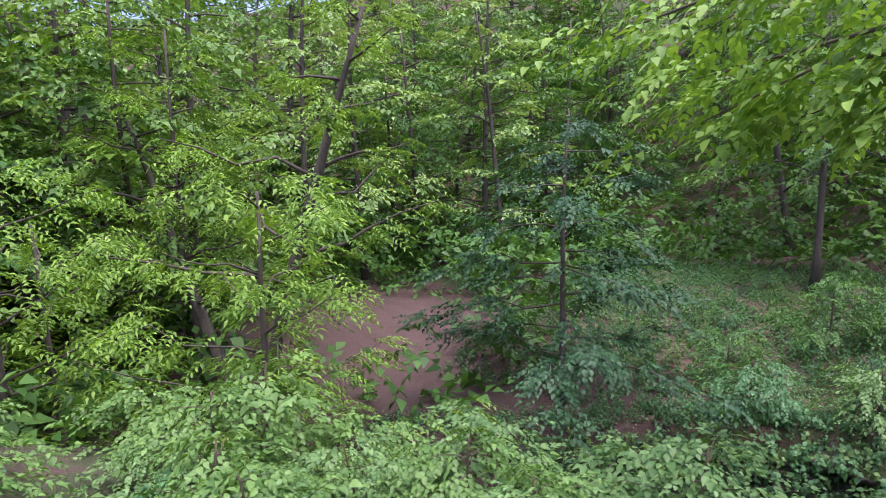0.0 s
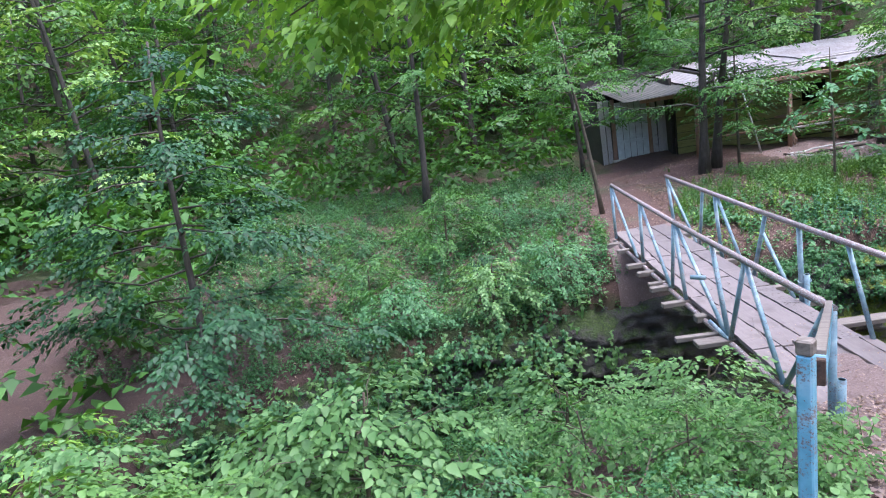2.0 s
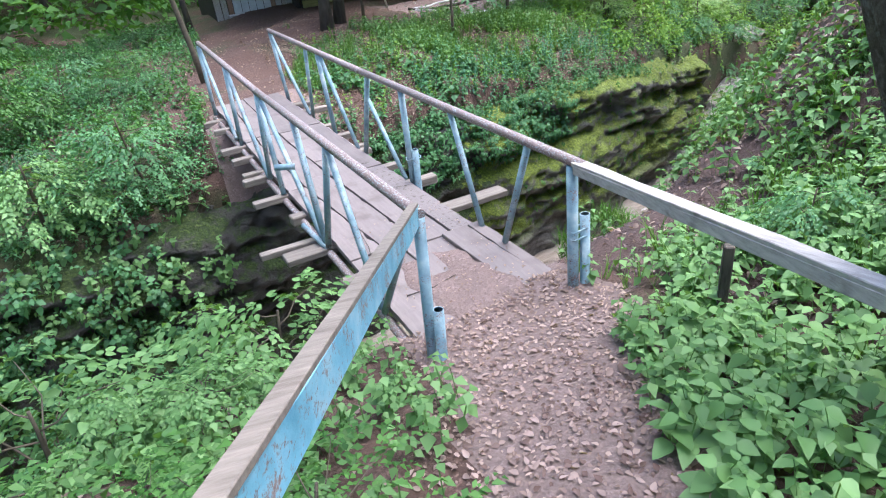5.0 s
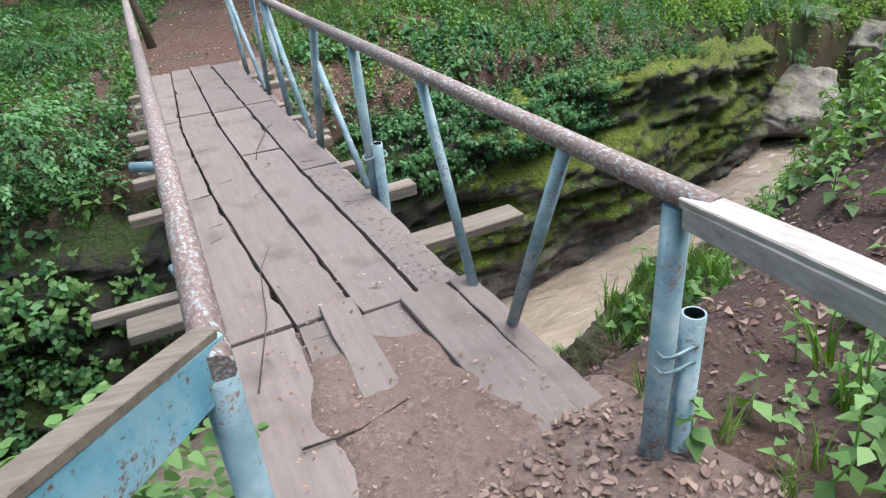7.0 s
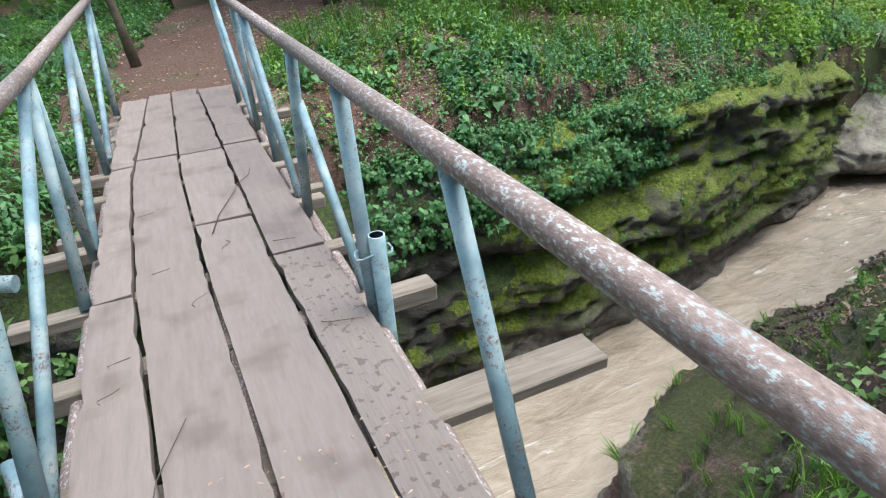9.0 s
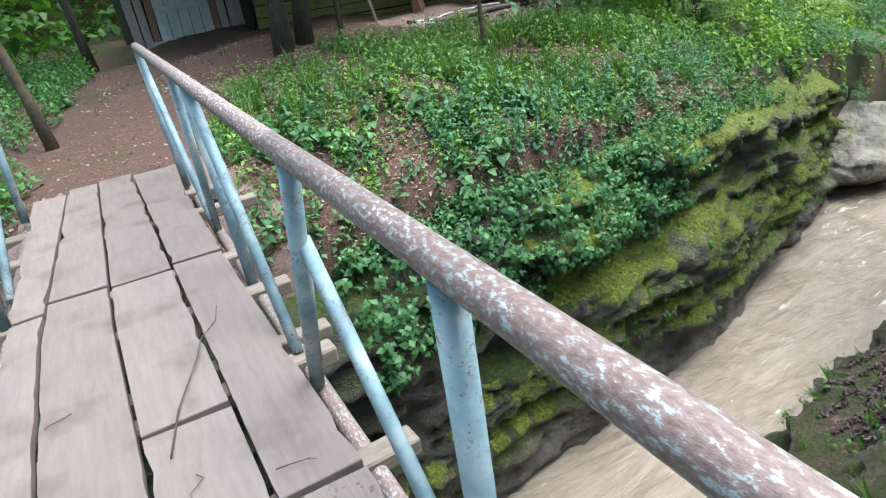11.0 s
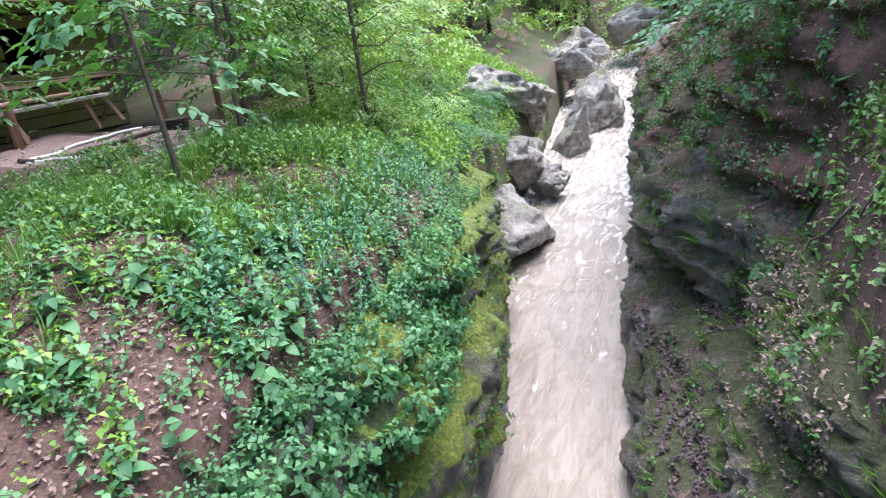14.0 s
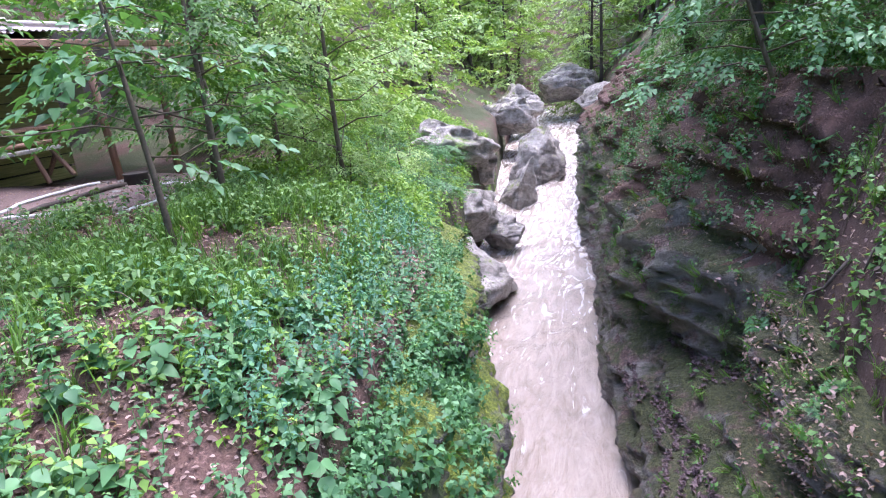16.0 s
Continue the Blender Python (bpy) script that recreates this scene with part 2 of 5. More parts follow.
LEAF_NETTLE = leaf_material("nettle_leaf", (0.05, 0.15, 0.055), (0.14, 0.31, 0.12))
DRY_LEAF = leaf_material("dry_fallen_leaf", (0.15, 0.095, 0.08), (0.47, 0.355, 0.315), 0.8)
DAMP_LEAF = leaf_material("damp_fallen_leaf", (0.05, 0.034, 0.038), (0.2, 0.145, 0.15), 0.6)
LEAF_TEAL = leaf_material("blue_green_leaf", (0.045, 0.15, 0.085), (0.13, 0.31, 0.18))
GRASS = leaf_material("grass_blade", (0.06, 0.15, 0.02), (0.16, 0.3, 0.05))


# ---- building blocks ----
def mesh_of(name, verts, faces, mat, smooth=False):
    """A mesh from arrays: verts (n, 3) and faces (m, 3 or 4)."""
    me = bpy.data.meshes.new(name)
    v, f = np.asarray(verts, np.float32), np.asarray(faces, np.int32)
    me.vertices.add(len(v))
    me.vertices.foreach_set("co", v.ravel())
    me.loops.add(f.size)
    me.loops.foreach_set("vertex_index", f.ravel())
    me.polygons.add(len(f))
    me.polygons.foreach_set("loop_start", np.arange(len(f), dtype=np.int32) * f.shape[1])
    if smooth:
        me.polygons.foreach_set("use_smooth", np.ones(len(f), bool))
    me.update(calc_edges=True)
    me.materials.append(mat)
    return me


def part(name, bm, mat, parent=None, label="", smooth=False):
    me = bpy.data.meshes.new(name)
    if smooth:
        for f in bm.faces:
            f.smooth = True
    bm.to_mesh(me)
    bm.free()
    me.materials.append(mat)
    ob = new(name, me)
    ob.parent = parent
    return tagged(ob, label) if label else ob


def thing(name, label, category, group="", kind="", at=(0, 0, 0)):
    ob = tagged(new(name), label, category, group, kind)
    ob.location = at
    return ob


def fbm(p, scale, octaves=4, seed=0.0):
    """Summed sine noise on arrays of places, about -1 to 1."""
    out, amp, q = np.zeros(len(p)), 1.0, np.asarray(p, float) * scale + seed
    turn = np.array([[0.36, 0.48, -0.8], [-0.8, 0.6, 0.0], [0.48, 0.64, 0.6]])
    for _ in range(octaves):
        w = q + 0.9 * np.sin(q[:, [1, 2, 0]] * 1.3 + 1.7)
        out += amp * np.sin(w[:, 0]) * np.cos(w[:, 1]) * np.cos(0.7 * w[:, 2] + 0.4)
        q = (q @ turn) * 1.97 + 3.1
        amp *= 0.55
    return out


def tube(bm, a, b, r0, r1=None, n=8, caps=True):
    a, b, r1 = Vector(a), Vector(b), r0 if r1 is None else r1
    d = (b - a).normalized()
    u = d.orthogonal().normalized()
    w = d.cross(u)
    rings = []
    for c, r in ((a, r0), (b, r1)):
        rings.append([bm.verts.new(c + r * (math.cos(t) * u + math.sin(t) * w)) for t in [2 * math.pi * i / n for i in range(n)]])
    for i in range(n):
        bm.faces.new((rings[0][i], rings[0][(i + 1) % n], rings[1][(i + 1) % n], rings[1][i])).smooth = True
    if caps:
        bm.faces.new(rings[0][::-1])
        bm.faces.new(rings[1])
    return bm


def bent_tube(bm, pts, radii, n=8, rough=0.0):
    """A tube along points, with rings that may be uneven."""
    rings = []
    for i, p in enumerate(pts):
        d = (Vector(pts[min(i + 1, len(pts) - 1)]) - Vector(pts[max(i - 1, 0)])).normalized()
        u = Vector((1, 0, 0)) if abs(d.x) < 0.9 else Vector((0, 1, 0))
        u = (u - d * u.dot(d)).normalized()
        w = d.cross(u)
        ring = []
        for k in range(n):
            t = 2 * math.pi * k / n
            r = radii[i] * (1 + rough * (noise.noise(Vector((k * 1.7, i * 0.9, radii[0] * 40))) ))
            ring.append(bm.verts.new(Vector(p) + r * (math.cos(t) * u + math.sin(t) * w)))
        rings.append(ring)
    for r0, r1 in zip(rings, rings[1:]):
        for k in range(n):
            bm.faces.new((r0[k], r0[(k + 1) % n], r1[(k + 1) % n], r1[k])).smooth = True
    bm.faces.new(rings[0][::-1])
    bm.faces.new(rings[-1])
    return bm


def box(bm, lo, hi, wobble=0.0, bevel=0.0):
    m = Matrix.Translation([(p + q) / 2 for p, q in zip(lo, hi)]) @ Matrix.Diagonal([*(q - p for p, q in zip(lo, hi)), 1])
    made = bmesh.ops.create_cube(bm, size=1, matrix=m)["verts"]
    if bevel:
        es = list({e for v in made for e in v.link_edges})
        made = bmesh.ops.bevel(bm, geom=es, offset=bevel, segments=1, affect="EDGES")["verts"]
    if wobble:
        for v in made:
            v.co += Vector([random.uniform(-wobble, wobble) for _ in range(3)])
    return bm


def stick(bm, a, b, wide, thick, roll=0.0):
    """A squared timber from a to b."""
    a, b = Vector(a), Vector(b)
    q = (b - a).to_track_quat("Y", "Z")
    m = Matrix.Translation((a + b) / 2) @ q.to_matrix().to_4x4() @ pose(0, 0, 0, 0, roll, 0) @ Matrix.Diagonal((wide, (b - a).length, thick, 1))
    made = bmesh.ops.create_cube(bm, size=1, matrix=m)["verts"]
    bmesh.ops.bevel(bm, geom=list({e for v in made for e in v.link_edges}), offset=min(wide, thick) * 0.12, segments=1, affect="EDGES")
    return bm


# ---- the lie of the land ----
RX = [-60, -30, -20, -12, -8, -5, -2, 0, 2.5, 5, 7, 10, 12, 16, 20, 26, 34, 45, 70]
RN = [-26, -12, -6, 1.0, 3.6, 5.0, 5.45, 5.6, 5.75, 6.05, 6.35, 7.3, 7.9, 8.5, 9.0, 9.8, 11, 12, 15]
RS = [-30, -16, -10, -2.2, 1.0, 2.4, 3.0, 3.2, 3.65, 4.6, 4.8, 5.25, 5.4, 5.7, 6.4, 6.9, 7.3, 8, 11]
RW = [-5, -4.7, -4.5, -4.4, -4.35, -4.3, -4.25, -4.2, -4.2, -4.15, -4.1, -4.1, -4.1, -4.1, -4.05, -3.7, -3.4, -2.9, -2]


def north_edge(x):
    return np.interp(x, RX, RN)


def south_edge(x):
    return np.interp(x, RX, RS)


def water_level(x):
    return np.interp(x, RX, RW)


def smooth(a, b, x):
    t = np.clip((x - a) / (b - a), 0, 1)
    return t * t * (3 - 2 * t)


def rim_north(x):
    return np.interp(x, [-20, -5, -1, 3, 7, 12, 16, 22, 40], [-1.6, -1.35, -1.1, -0.8, -0.9, -1.5, -2.5, -2.3, -1.5])


def land(x, y):
    """Height of the ground at arrays x, y."""
    x, y = np.asarray(x, float), np.asarray(y, float)
    yn, ys, wl = north_edge(x), south_edge(x), water_level(x)
    # north bank
    d = y - yn
    near = np.interp(d, [0, 0.12, 0.6, 1.2, 1.9, 3.0, 5.5, 9, 14], [0, 0.0, 0.12, 0.42, 0.75, 1.05, 1.2, 1.3, 1.4])
    west = np.interp(d, [0, 0.12, 0.6, 1.6, 3.6, 7.5, 12, 17], [0, 0, 0.12, 0.3, 0.5, 1.3, 1.75, 1.9])
    east = np.interp(d, [0, 0.12, 0.8, 2.0, 4.0, 8, 14, 20], [0, 0.05, 0.5, 1.2, 2.2, 3.6, 5.0, 7.0])
    rise = near + (west - near) * smooth(-1.0, -4.5, x)
    rise = rise + (east - rise) * smooth(9, 17, x)
    hill_from = np.interp(x, [-20, -5, 3, 12, 30], [19, 21, 24, 21, 15])
    zn = rim_north(x) + rise + 0.62 * np.clip(y - hill_from, 0, 40) ** 1.02
    zn = zn + (wl - 0.9 - zn) * (1 - smooth(0.5, 0.8, d))
    # landing at the far end of the bridge
    landing = smooth(1.6, 0.5, np.abs(x)) * smooth(6.3, 6.9, y) * smooth(10.5, 8.0, y)
    zn = zn + (-0.09 + 0.06 * np.clip(y - 7.2, 0, 4) - zn) * landing
    # south bank
    s = ys - y
    path = 0.03 + 0.33 * np.clip(-0.15 - y, 0, 60)
    low = np.interp(s, [0.3, 0.8, 1.35, 1.8, 2.1, 2.4, 2.75, 3.1], [-4.9, -4.0, -3.0, -2.3, -1.5, -0.7, -0.22, -0.02])
    k = smooth(2.5, 3.3, s)
    zs_near = np.where(s < 3.1, low + (path - low) * k, path)
    zs_near = zs_near + 0.25 * smooth(0.6, 2.5, x) * smooth(2.6, 4, s)
    steep = np.interp(s, [0.5, 0.9, 1.3, 1.7, 1.95, 2.4, 4.0, 8, 20], [-4.9, -4.0, -3.5, -2.2, -1.1, 0.0, 1.9, 5.5, 13.0])
    bluff = np.interp(s, [0.6, 0.9, 1.2, 1.5, 1.9, 2.6, 6, 20], [-4.9, -3.5, -1.8, -0.9, -0.1, 0.95, 4.2, 13.0])
    steep = steep + (bluff - steep) * smooth(8.2, 9.8, x)
    zs = zs_near + (steep - zs_near) * smooth(2.0, 5.0, x)
    zs = np.minimum(zs, 16)
    mid = (yn + ys) / 2
    z = np.where(y > mid, zn, np.where(s < 0, wl - 0.8, zs))
    z = z + 0.4 * np.clip(x - 52, 0, 60) + 0.25 * np.clip(-x - 22, 0, 60)
    p = np.stack([x, y, z * 0], -1).reshape(-1, 3)
    bumps = 0.06 * fbm(p, 2.3, 3) + 0.12 * fbm(p, 0.6, 3, 5.0)
    calm = smooth(1.0, 0.3, np.abs(x + 0.15 * np.clip(-y, 0, 4))) * smooth(-5, -3, y) * smooth(9, 7.5, y)
    z = z + bumps.reshape(z.shape) * (1 - 0.9 * calm)
    return np.minimum(z, 26)


def land_at(x, y):
    return float(land(np.array([x]), np.array([y]))[0])


def spread(lo, hi, step_near, centre, reach):
    """Grid lines that lie dense round the centre."""
    out, v = [centre], centre
    while v < hi:
        v += step_near * (1 + max(0, abs(v - centre) - reach) * 0.16)
        out.append(v)
    v = centre
    while v > lo:
        v -= step_near * (1 + max(0, abs(v - centre) - reach) * 0.16)
        out.insert(0, v)
    return np.array(out)


def build_ground():
    gx, gy = spread(-150, 170, 0.15, 2, 7), spread(-90, 150, 0.11, 3.5, 5)
    X, Y = np.meshgrid(gx, gy)
    Z = land(X, Y)
    n, m = X.shape
    i = np.arange(n * m).reshape(n, m)
    f = np.stack([i[:-1, :-1], i[:-1, 1:], i[1:, 1:], i[1:, :-1]], -1).reshape(-1, 4)
    me = mesh_of("ground", np.stack([X, Y, Z], -1).reshape(-1, 3), f, SOIL, True)
    me.materials.append(FOREST_FLOOR)
    cx, cy = X[:-1, :-1].ravel(), Y[:-1, :-1].ravel()
    wob = 0.8 * fbm(np.stack([cx, cy, cx * 0], -1), 0.8, 3)
    bare = ((cx > -6 + wob) & (cx < 9 + wob) & (cy > -8) & (cy < 15.5 + wob) & ~((cx < -1.4 + 0.4 * wob) & (cy > 2.5))) | ((cx + 14.5) ** 2 + (cy - 5.5) ** 2 < 12 + 8 * wob) | ((cx > 3) & (cx < 22) & (cy < 5.5))
    me.materials.append(PATH_SOIL)
    lane = (cy < 0.6) & (np.abs(cx - 0.62 * np.minimum(0, cy + 0.4)) < 0.6 + 0.25 * wob)
    lane |= (cy > 6.0) & (cy < 7.6 + wob) & (np.abs(cx - 0.2 * np.clip(cy - 8, 0, 9)) < 0.8 + 0.4 * wob)
    lane |= (cx > 4.6 + wob) & (cx < 10 + wob) & (cy > 10.6 + 0.5 * wob) & (cy < 13.2)
    me.materials.append(RED_SOIL)
    red = ((cx + 14.5) ** 2 + (cy - 5.5) ** 2 < 30 + 14 * wob) | ((cx < -6.5) & (cx > -20) & (cy > 0.5) & (cy < 7.5)) | ((cx > 0.75 + 0.2 * wob) & (cx < 22) & (cy < 5.5) & (cy > -6))
    me.polygons.foreach_set("material_index", np.where(red, 3, 0) + np.where(red, 0, 1) * np.where(lane, 2, np.where(bare, 0, 1)).astype(np.int32))
    ob = new("ground", me)
    tagged(ob, "brown earth and leaf litter of the wooded gorge slopes", "ground", kind="structure")


def build_water():
    gx = np.arange(-40, 60, 0.1)
    V = np.linspace(-0.9, 1.9, 48)
    X = np.repeat(gx[:, None], len(V), 1)
    Yn, Ys = north_edge(X), south_edge(X)
    Y = Ys + (Yn - Ys) * (V[None] * 0.9)
    Z = water_level(X)
    p = np.stack([X, Y, X * 0], -1).reshape(-1, 3)
    chop = smooth(8, 22, X)
    Z = Z + (0.045 + 0.05 * chop) * fbm(p * np.array([0.7, 1.2, 1]), 3.2, 4).reshape(X.shape) + 0.05 * chop * fbm(p, 1.1, 3, 2.0).reshape(X.shape)
    n, m = X.shape
    i = np.arange(n * m).reshape(n, m)
    f = np.stack([i[:-1, :-1], i[1:, :-1], i[1:, 1:], i[:-1, 1:]], -1).reshape(-1, 4)
    ob = new("water", mesh_of("water", np.stack([X, Y, Z], -1).reshape(-1, 3), f, WATER, True))
    tagged(ob, "fast muddy tan river water with white foam", "river", kind="structure")


def rough(p, scale, octaves, seed):
    """Fractal noise on arrays of places."""
    return np.array([noise.fractal(Vector(q), 0.9, 2.1, octaves, noise_basis="PERLIN_NEW") for q in (np.asarray(p) * scale + seed).tolist()])


def face_profile(x, z):
    """How far the south rock face lies back from the water's edge."""
    back = np.interp(z, [-4.7, -3.6, -3.25, -3.13, -2.75, -2.6, -1.95, -1.75, -1.2, -0.3, 1.3], [0.0, -0.1, -0.22, -0.72, -0.85, -1.15, -1.25, -1.5, -1.85, -2.3, -3.2])
    part_back = np.interp(x, [2.6, 6.0, 8.0, 9.1, 10.5, 14.0], [1.4, 1.15, 1.05, 0.52, 0.26, 0.26])
    return back * part_back - 0.95 * np.clip(z + 1.1, 0, 3) * np.clip(1 - part_back, 0, 1) - 1.2 * smooth(3.2, 2.5, x)


def cliff(name, label, x0, x1, north, mat, shade_or_soil=None):
    """A rough rock face with ledges between the water and the rim."""
    gx, gv = np.arange(x0, x1, 0.055), np.linspace(0, 1, 76)
    X, V = np.meshgrid(gx, gv, indexing="ij")
    base = water_level(X) - 0.5
    if north:
        top = rim_north(X) + 0.16
        Y0 = north_edge(X)
        out = -1.0
    else:
        Y0 = south_edge(X)
        zz = np.linspace(-3.0, 1.4, 60)
        over = land(np.repeat(gx[:, None], 60, 1), south_edge(gx)[:, None] + face_profile(gx[:, None], zz[None])) > zz[None] + 0.05
        meet = np.where(over.any(1), zz[over.argmax(1)], 1.4)
        meet = np.convolve(np.pad(meet, 6, "edge"), np.ones(13) / 13, "valid")
        top = np.repeat(meet[:, None], len(gv), 1) + 0.25
        out = 1.0
    Z = base + (top - base) * V
    dip = Z + (0.06 if north else -0.1) * X
    p = np.stack([X, Y0 * 0.5, Z], -1).reshape(-1, 3)
    tilted = np.stack([X, Y0 * 0.3, dip * 3.0], -1).reshape(-1, 3)
    lump = rough(p, 0.75, 3, 8.0).reshape(X.shape)
    ledge = rough(tilted, 0.8, 4, 3.0).reshape(X.shape)
    crag = rough(p * np.array([1.0, 1.0, 1.5]), 2.4, 4, 5.0).reshape(X.shape)
    seam = rough(np.stack([X * 0.35, Y0 * 0.1, dip * 4.2], -1).reshape(-1, 3), 1.0, 3, 11.0).reshape(X.shape)
    bulge = (0.16 if north else 0.28 * smooth(0.1, 0.4, V)) * lump + (0.3 if north else 0.32 * smooth(0.02, 0.3, V) + 0.04) * np.clip(ledge, -0.6, 0.35) + (0.1 if north else 0.2 * smooth(0.15, 0.5, V) + 0.04) * np.abs(crag) + (0.09 if north else 0.18) * np.clip(seam * 3, -1, 0.5) - 0.05
    fine = 0.07 * rough(p, 6.0, 4, 4.0).reshape(X.shape)
    if north:
        scour = np.interp(Z - water_level(X), [-0.5, 0.0, 0.45, 0.75], [0.12, 0.12, 0.1, 0.0])
        Y = Y0 + out * (bulge + fine) * (1 - 4 * scour) + 0.1 + 0.25 * V ** 2 + scour + np.where(V > 0.9, 6.5 * (V - 0.9), 0)
    else:
        Y = Y0 + face_profile(X, Z) + out * (bulge * (1 - 0.5 * smooth(0.2, 0.4, V) * smooth(9, 6, X)) + fine) + 0.06 - 0.7 * smooth(0.9, 1.0, V)
        Z = Z - 0.75 * smooth(0.9, 1.0, V)
    n, m = X.shape
    i = np.arange(n * m).reshape(n, m)
    f = np.stack([i[:-1, :-1], i[1:, :-1], i[1:, 1:], i[:-1, 1:]], -1).reshape(-1, 4)
    if not north:
        f = f[:, ::-1]
    me = mesh_of(name, np.stack([X, Y, Z], -1).reshape(-1, 3), f, mat, True)
    if shade_or_soil:
        me.materials.append(shade_or_soil)
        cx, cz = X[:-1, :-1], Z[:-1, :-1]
    if shade_or_soil and not north:
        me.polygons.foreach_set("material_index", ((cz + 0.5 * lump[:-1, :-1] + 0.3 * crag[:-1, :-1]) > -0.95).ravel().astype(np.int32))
    elif shade_or_soil:
        # the stretch next to the bridge takes the rock with painted-in shade
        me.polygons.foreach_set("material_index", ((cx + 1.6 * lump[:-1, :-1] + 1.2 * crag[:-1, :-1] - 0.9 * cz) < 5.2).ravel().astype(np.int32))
    ob = new(name, me)
    tagged(ob, label, "cliff", kind="structure")
    return X, Y, Z, V


build_ground()
build_water()
# this face has its shade painted dark into rock and moss
FACE_W = cliff("cliff_north_1", "damp rock face with dull moss under the bridge, shade painted into it", -9, 1.5, True, SHADY_CLIFF)
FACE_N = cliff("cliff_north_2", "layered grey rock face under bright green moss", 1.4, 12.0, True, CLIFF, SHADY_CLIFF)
FACE_S = cliff("cliff_south", "damp layered rock wall with ledges and dark soil", 2.5, 30, False, CLIFF_SOUTH, SOIL)


# ---- boulders ----
def boulder(name, at, size, turn, seed, mat, label, fine=5):
    bm = bmesh.new()
    bmesh.ops.create_icosphere(bm, subdivisions=fine, radius=1)
    v = np.array([w.co[:] for w in bm.verts])
    cut = np.random.default_rng(seed)
    for _ in range(13):
        nrm = cut.normal(size=3)
        nrm /= np.linalg.norm(nrm)
        d = v @ nrm
        lim = cut.uniform(0.45, 0.8)
        v -= np.clip(d - lim, 0, None)[:, None] * nrm * 0.97
    q = v * np.array([1, 1, 2.6]) + v[:, :1] * 0.5
    crack = np.abs(rough(q, 1.5, 3, seed + 7))
    r = 1 + 0.07 * rough(v, 1.1, 4, seed) + 0.2 * np.clip(rough(q, 1.3, 4, seed + 3), -0.5, 0.2) - 0.13 * smooth(0.07, 0.0, crack) + 0.05 * rough(v, 5, 4, seed)
    v = v * r[:, None] * np.array(size)
    for w, c in zip(bm.verts, v):
        w.co = c
    ob = part(name, bm, mat, None, label, True)
    ob.matrix_world = pose(*at, *turn)
    return tagged(ob, category="boulder", group="river boulders")


boulder("boulder", (13.6, 8.9, -3.5), (2.3, 1.85, 1.55), (6, 4, 14), 11, BOULDER, "broad grey boulder shelf cracked beside the rapids")
boulder("boulder", (17.4, 10.0, -2.75), (2.4, 2.0, 1.3), (4, -8, -16), 13, BOULDER, "mossy grey boulder leaning over the rapids")
boulder("boulder", (16.0, 10.6, -2.2), (1.9, 1.4, 0.75), (-5, 8, 30), 12, BOULDER, "flat pale boulder on the river bank")
boulder("boulder", (18.3, 8.7, -3.6), (1.0, 0.8, 0.7), (0, 0, 50), 23, BOULDER, "low wet boulder at the edge of the rapids")
boulder("boulder", (20.8, 11.0, -1.3), (2.3, 1.8, 1.2), (10, 6, 15), 14, BOULDER, "pale sloping rock slab on the bank")
boulder("boulder", (21.4, 9.9, -2.2), (1.1, 0.9, 0.9), (0, 12, 5), 17, BOULDER, "mossy rock beside the upper rapids")
boulder("boulder", (23.6, 8.85, -3.5), (0.95, 1.0, 1.55), (8, -8, 20), 15, BOULDER, "upright grey boulder in the white water")
boulder("boulder", (27.0, 8.9, -2.8), (1.55, 1.5, 1.75), (-16, 14, 60), 16, BOULDER, "large dark grey boulder in mid-stream")
boulder("boulder", (25.6, 11.2, -1.9), (1.5, 1.2, 0.9), (5, 5, 80), 24, BOULDER, "flat-topped boulder above the side channel")
boulder("boulder", (19.4, 11.2, -2.1), (1.9, 1.5, 1.2), (5, -6, 25), 26, BOULDER, "stepped grey rock on the river bank")
boulder("boulder", (23.2, 12.2, -1.6), (2.1, 1.6, 1.4), (-8, 6, 60), 27, BOULDER, "pale cracked rock above the rapids")
boulder("boulder", (33.5, 11.0, -1.5), (2.3, 1.9, 1.7), (0, 5, 40), 18, BOULDER, "dark boulder below the far bank")
boulder("boulder", (38.5, 11.4, -1.2), (2.1, 1.8, 1.6), (12, 5, 10), 19, BOULDER, "dark wet boulder by the upper fall")
boulder("boulder", (40.5, 6.0, -1.6), (2.4, 1.7, 1.3), (0, 9, 70), 20, BOULDER, "pale boulder at the head of the rapids")
boulder("boulder", (46.0, 9.5, -0.8), (2.8, 2.6, 1.7), (0, 9, 20), 25, BOULDER, "pale flat rock at the head of the valley")
boulder("boulder", (23.4, 5.7, -2.5), (1.7, 1.0, 1.15), (0, 9, 15), 21, BOULDER, "rounded mossy boulder on the south bank")
boulder("boulder", (1.75, 1.5, -1.35), (0.36, 0.32, 0.34), (0, 9, 15), 22, CLIFF_SOUTH, "mossy stone under the bridge head")


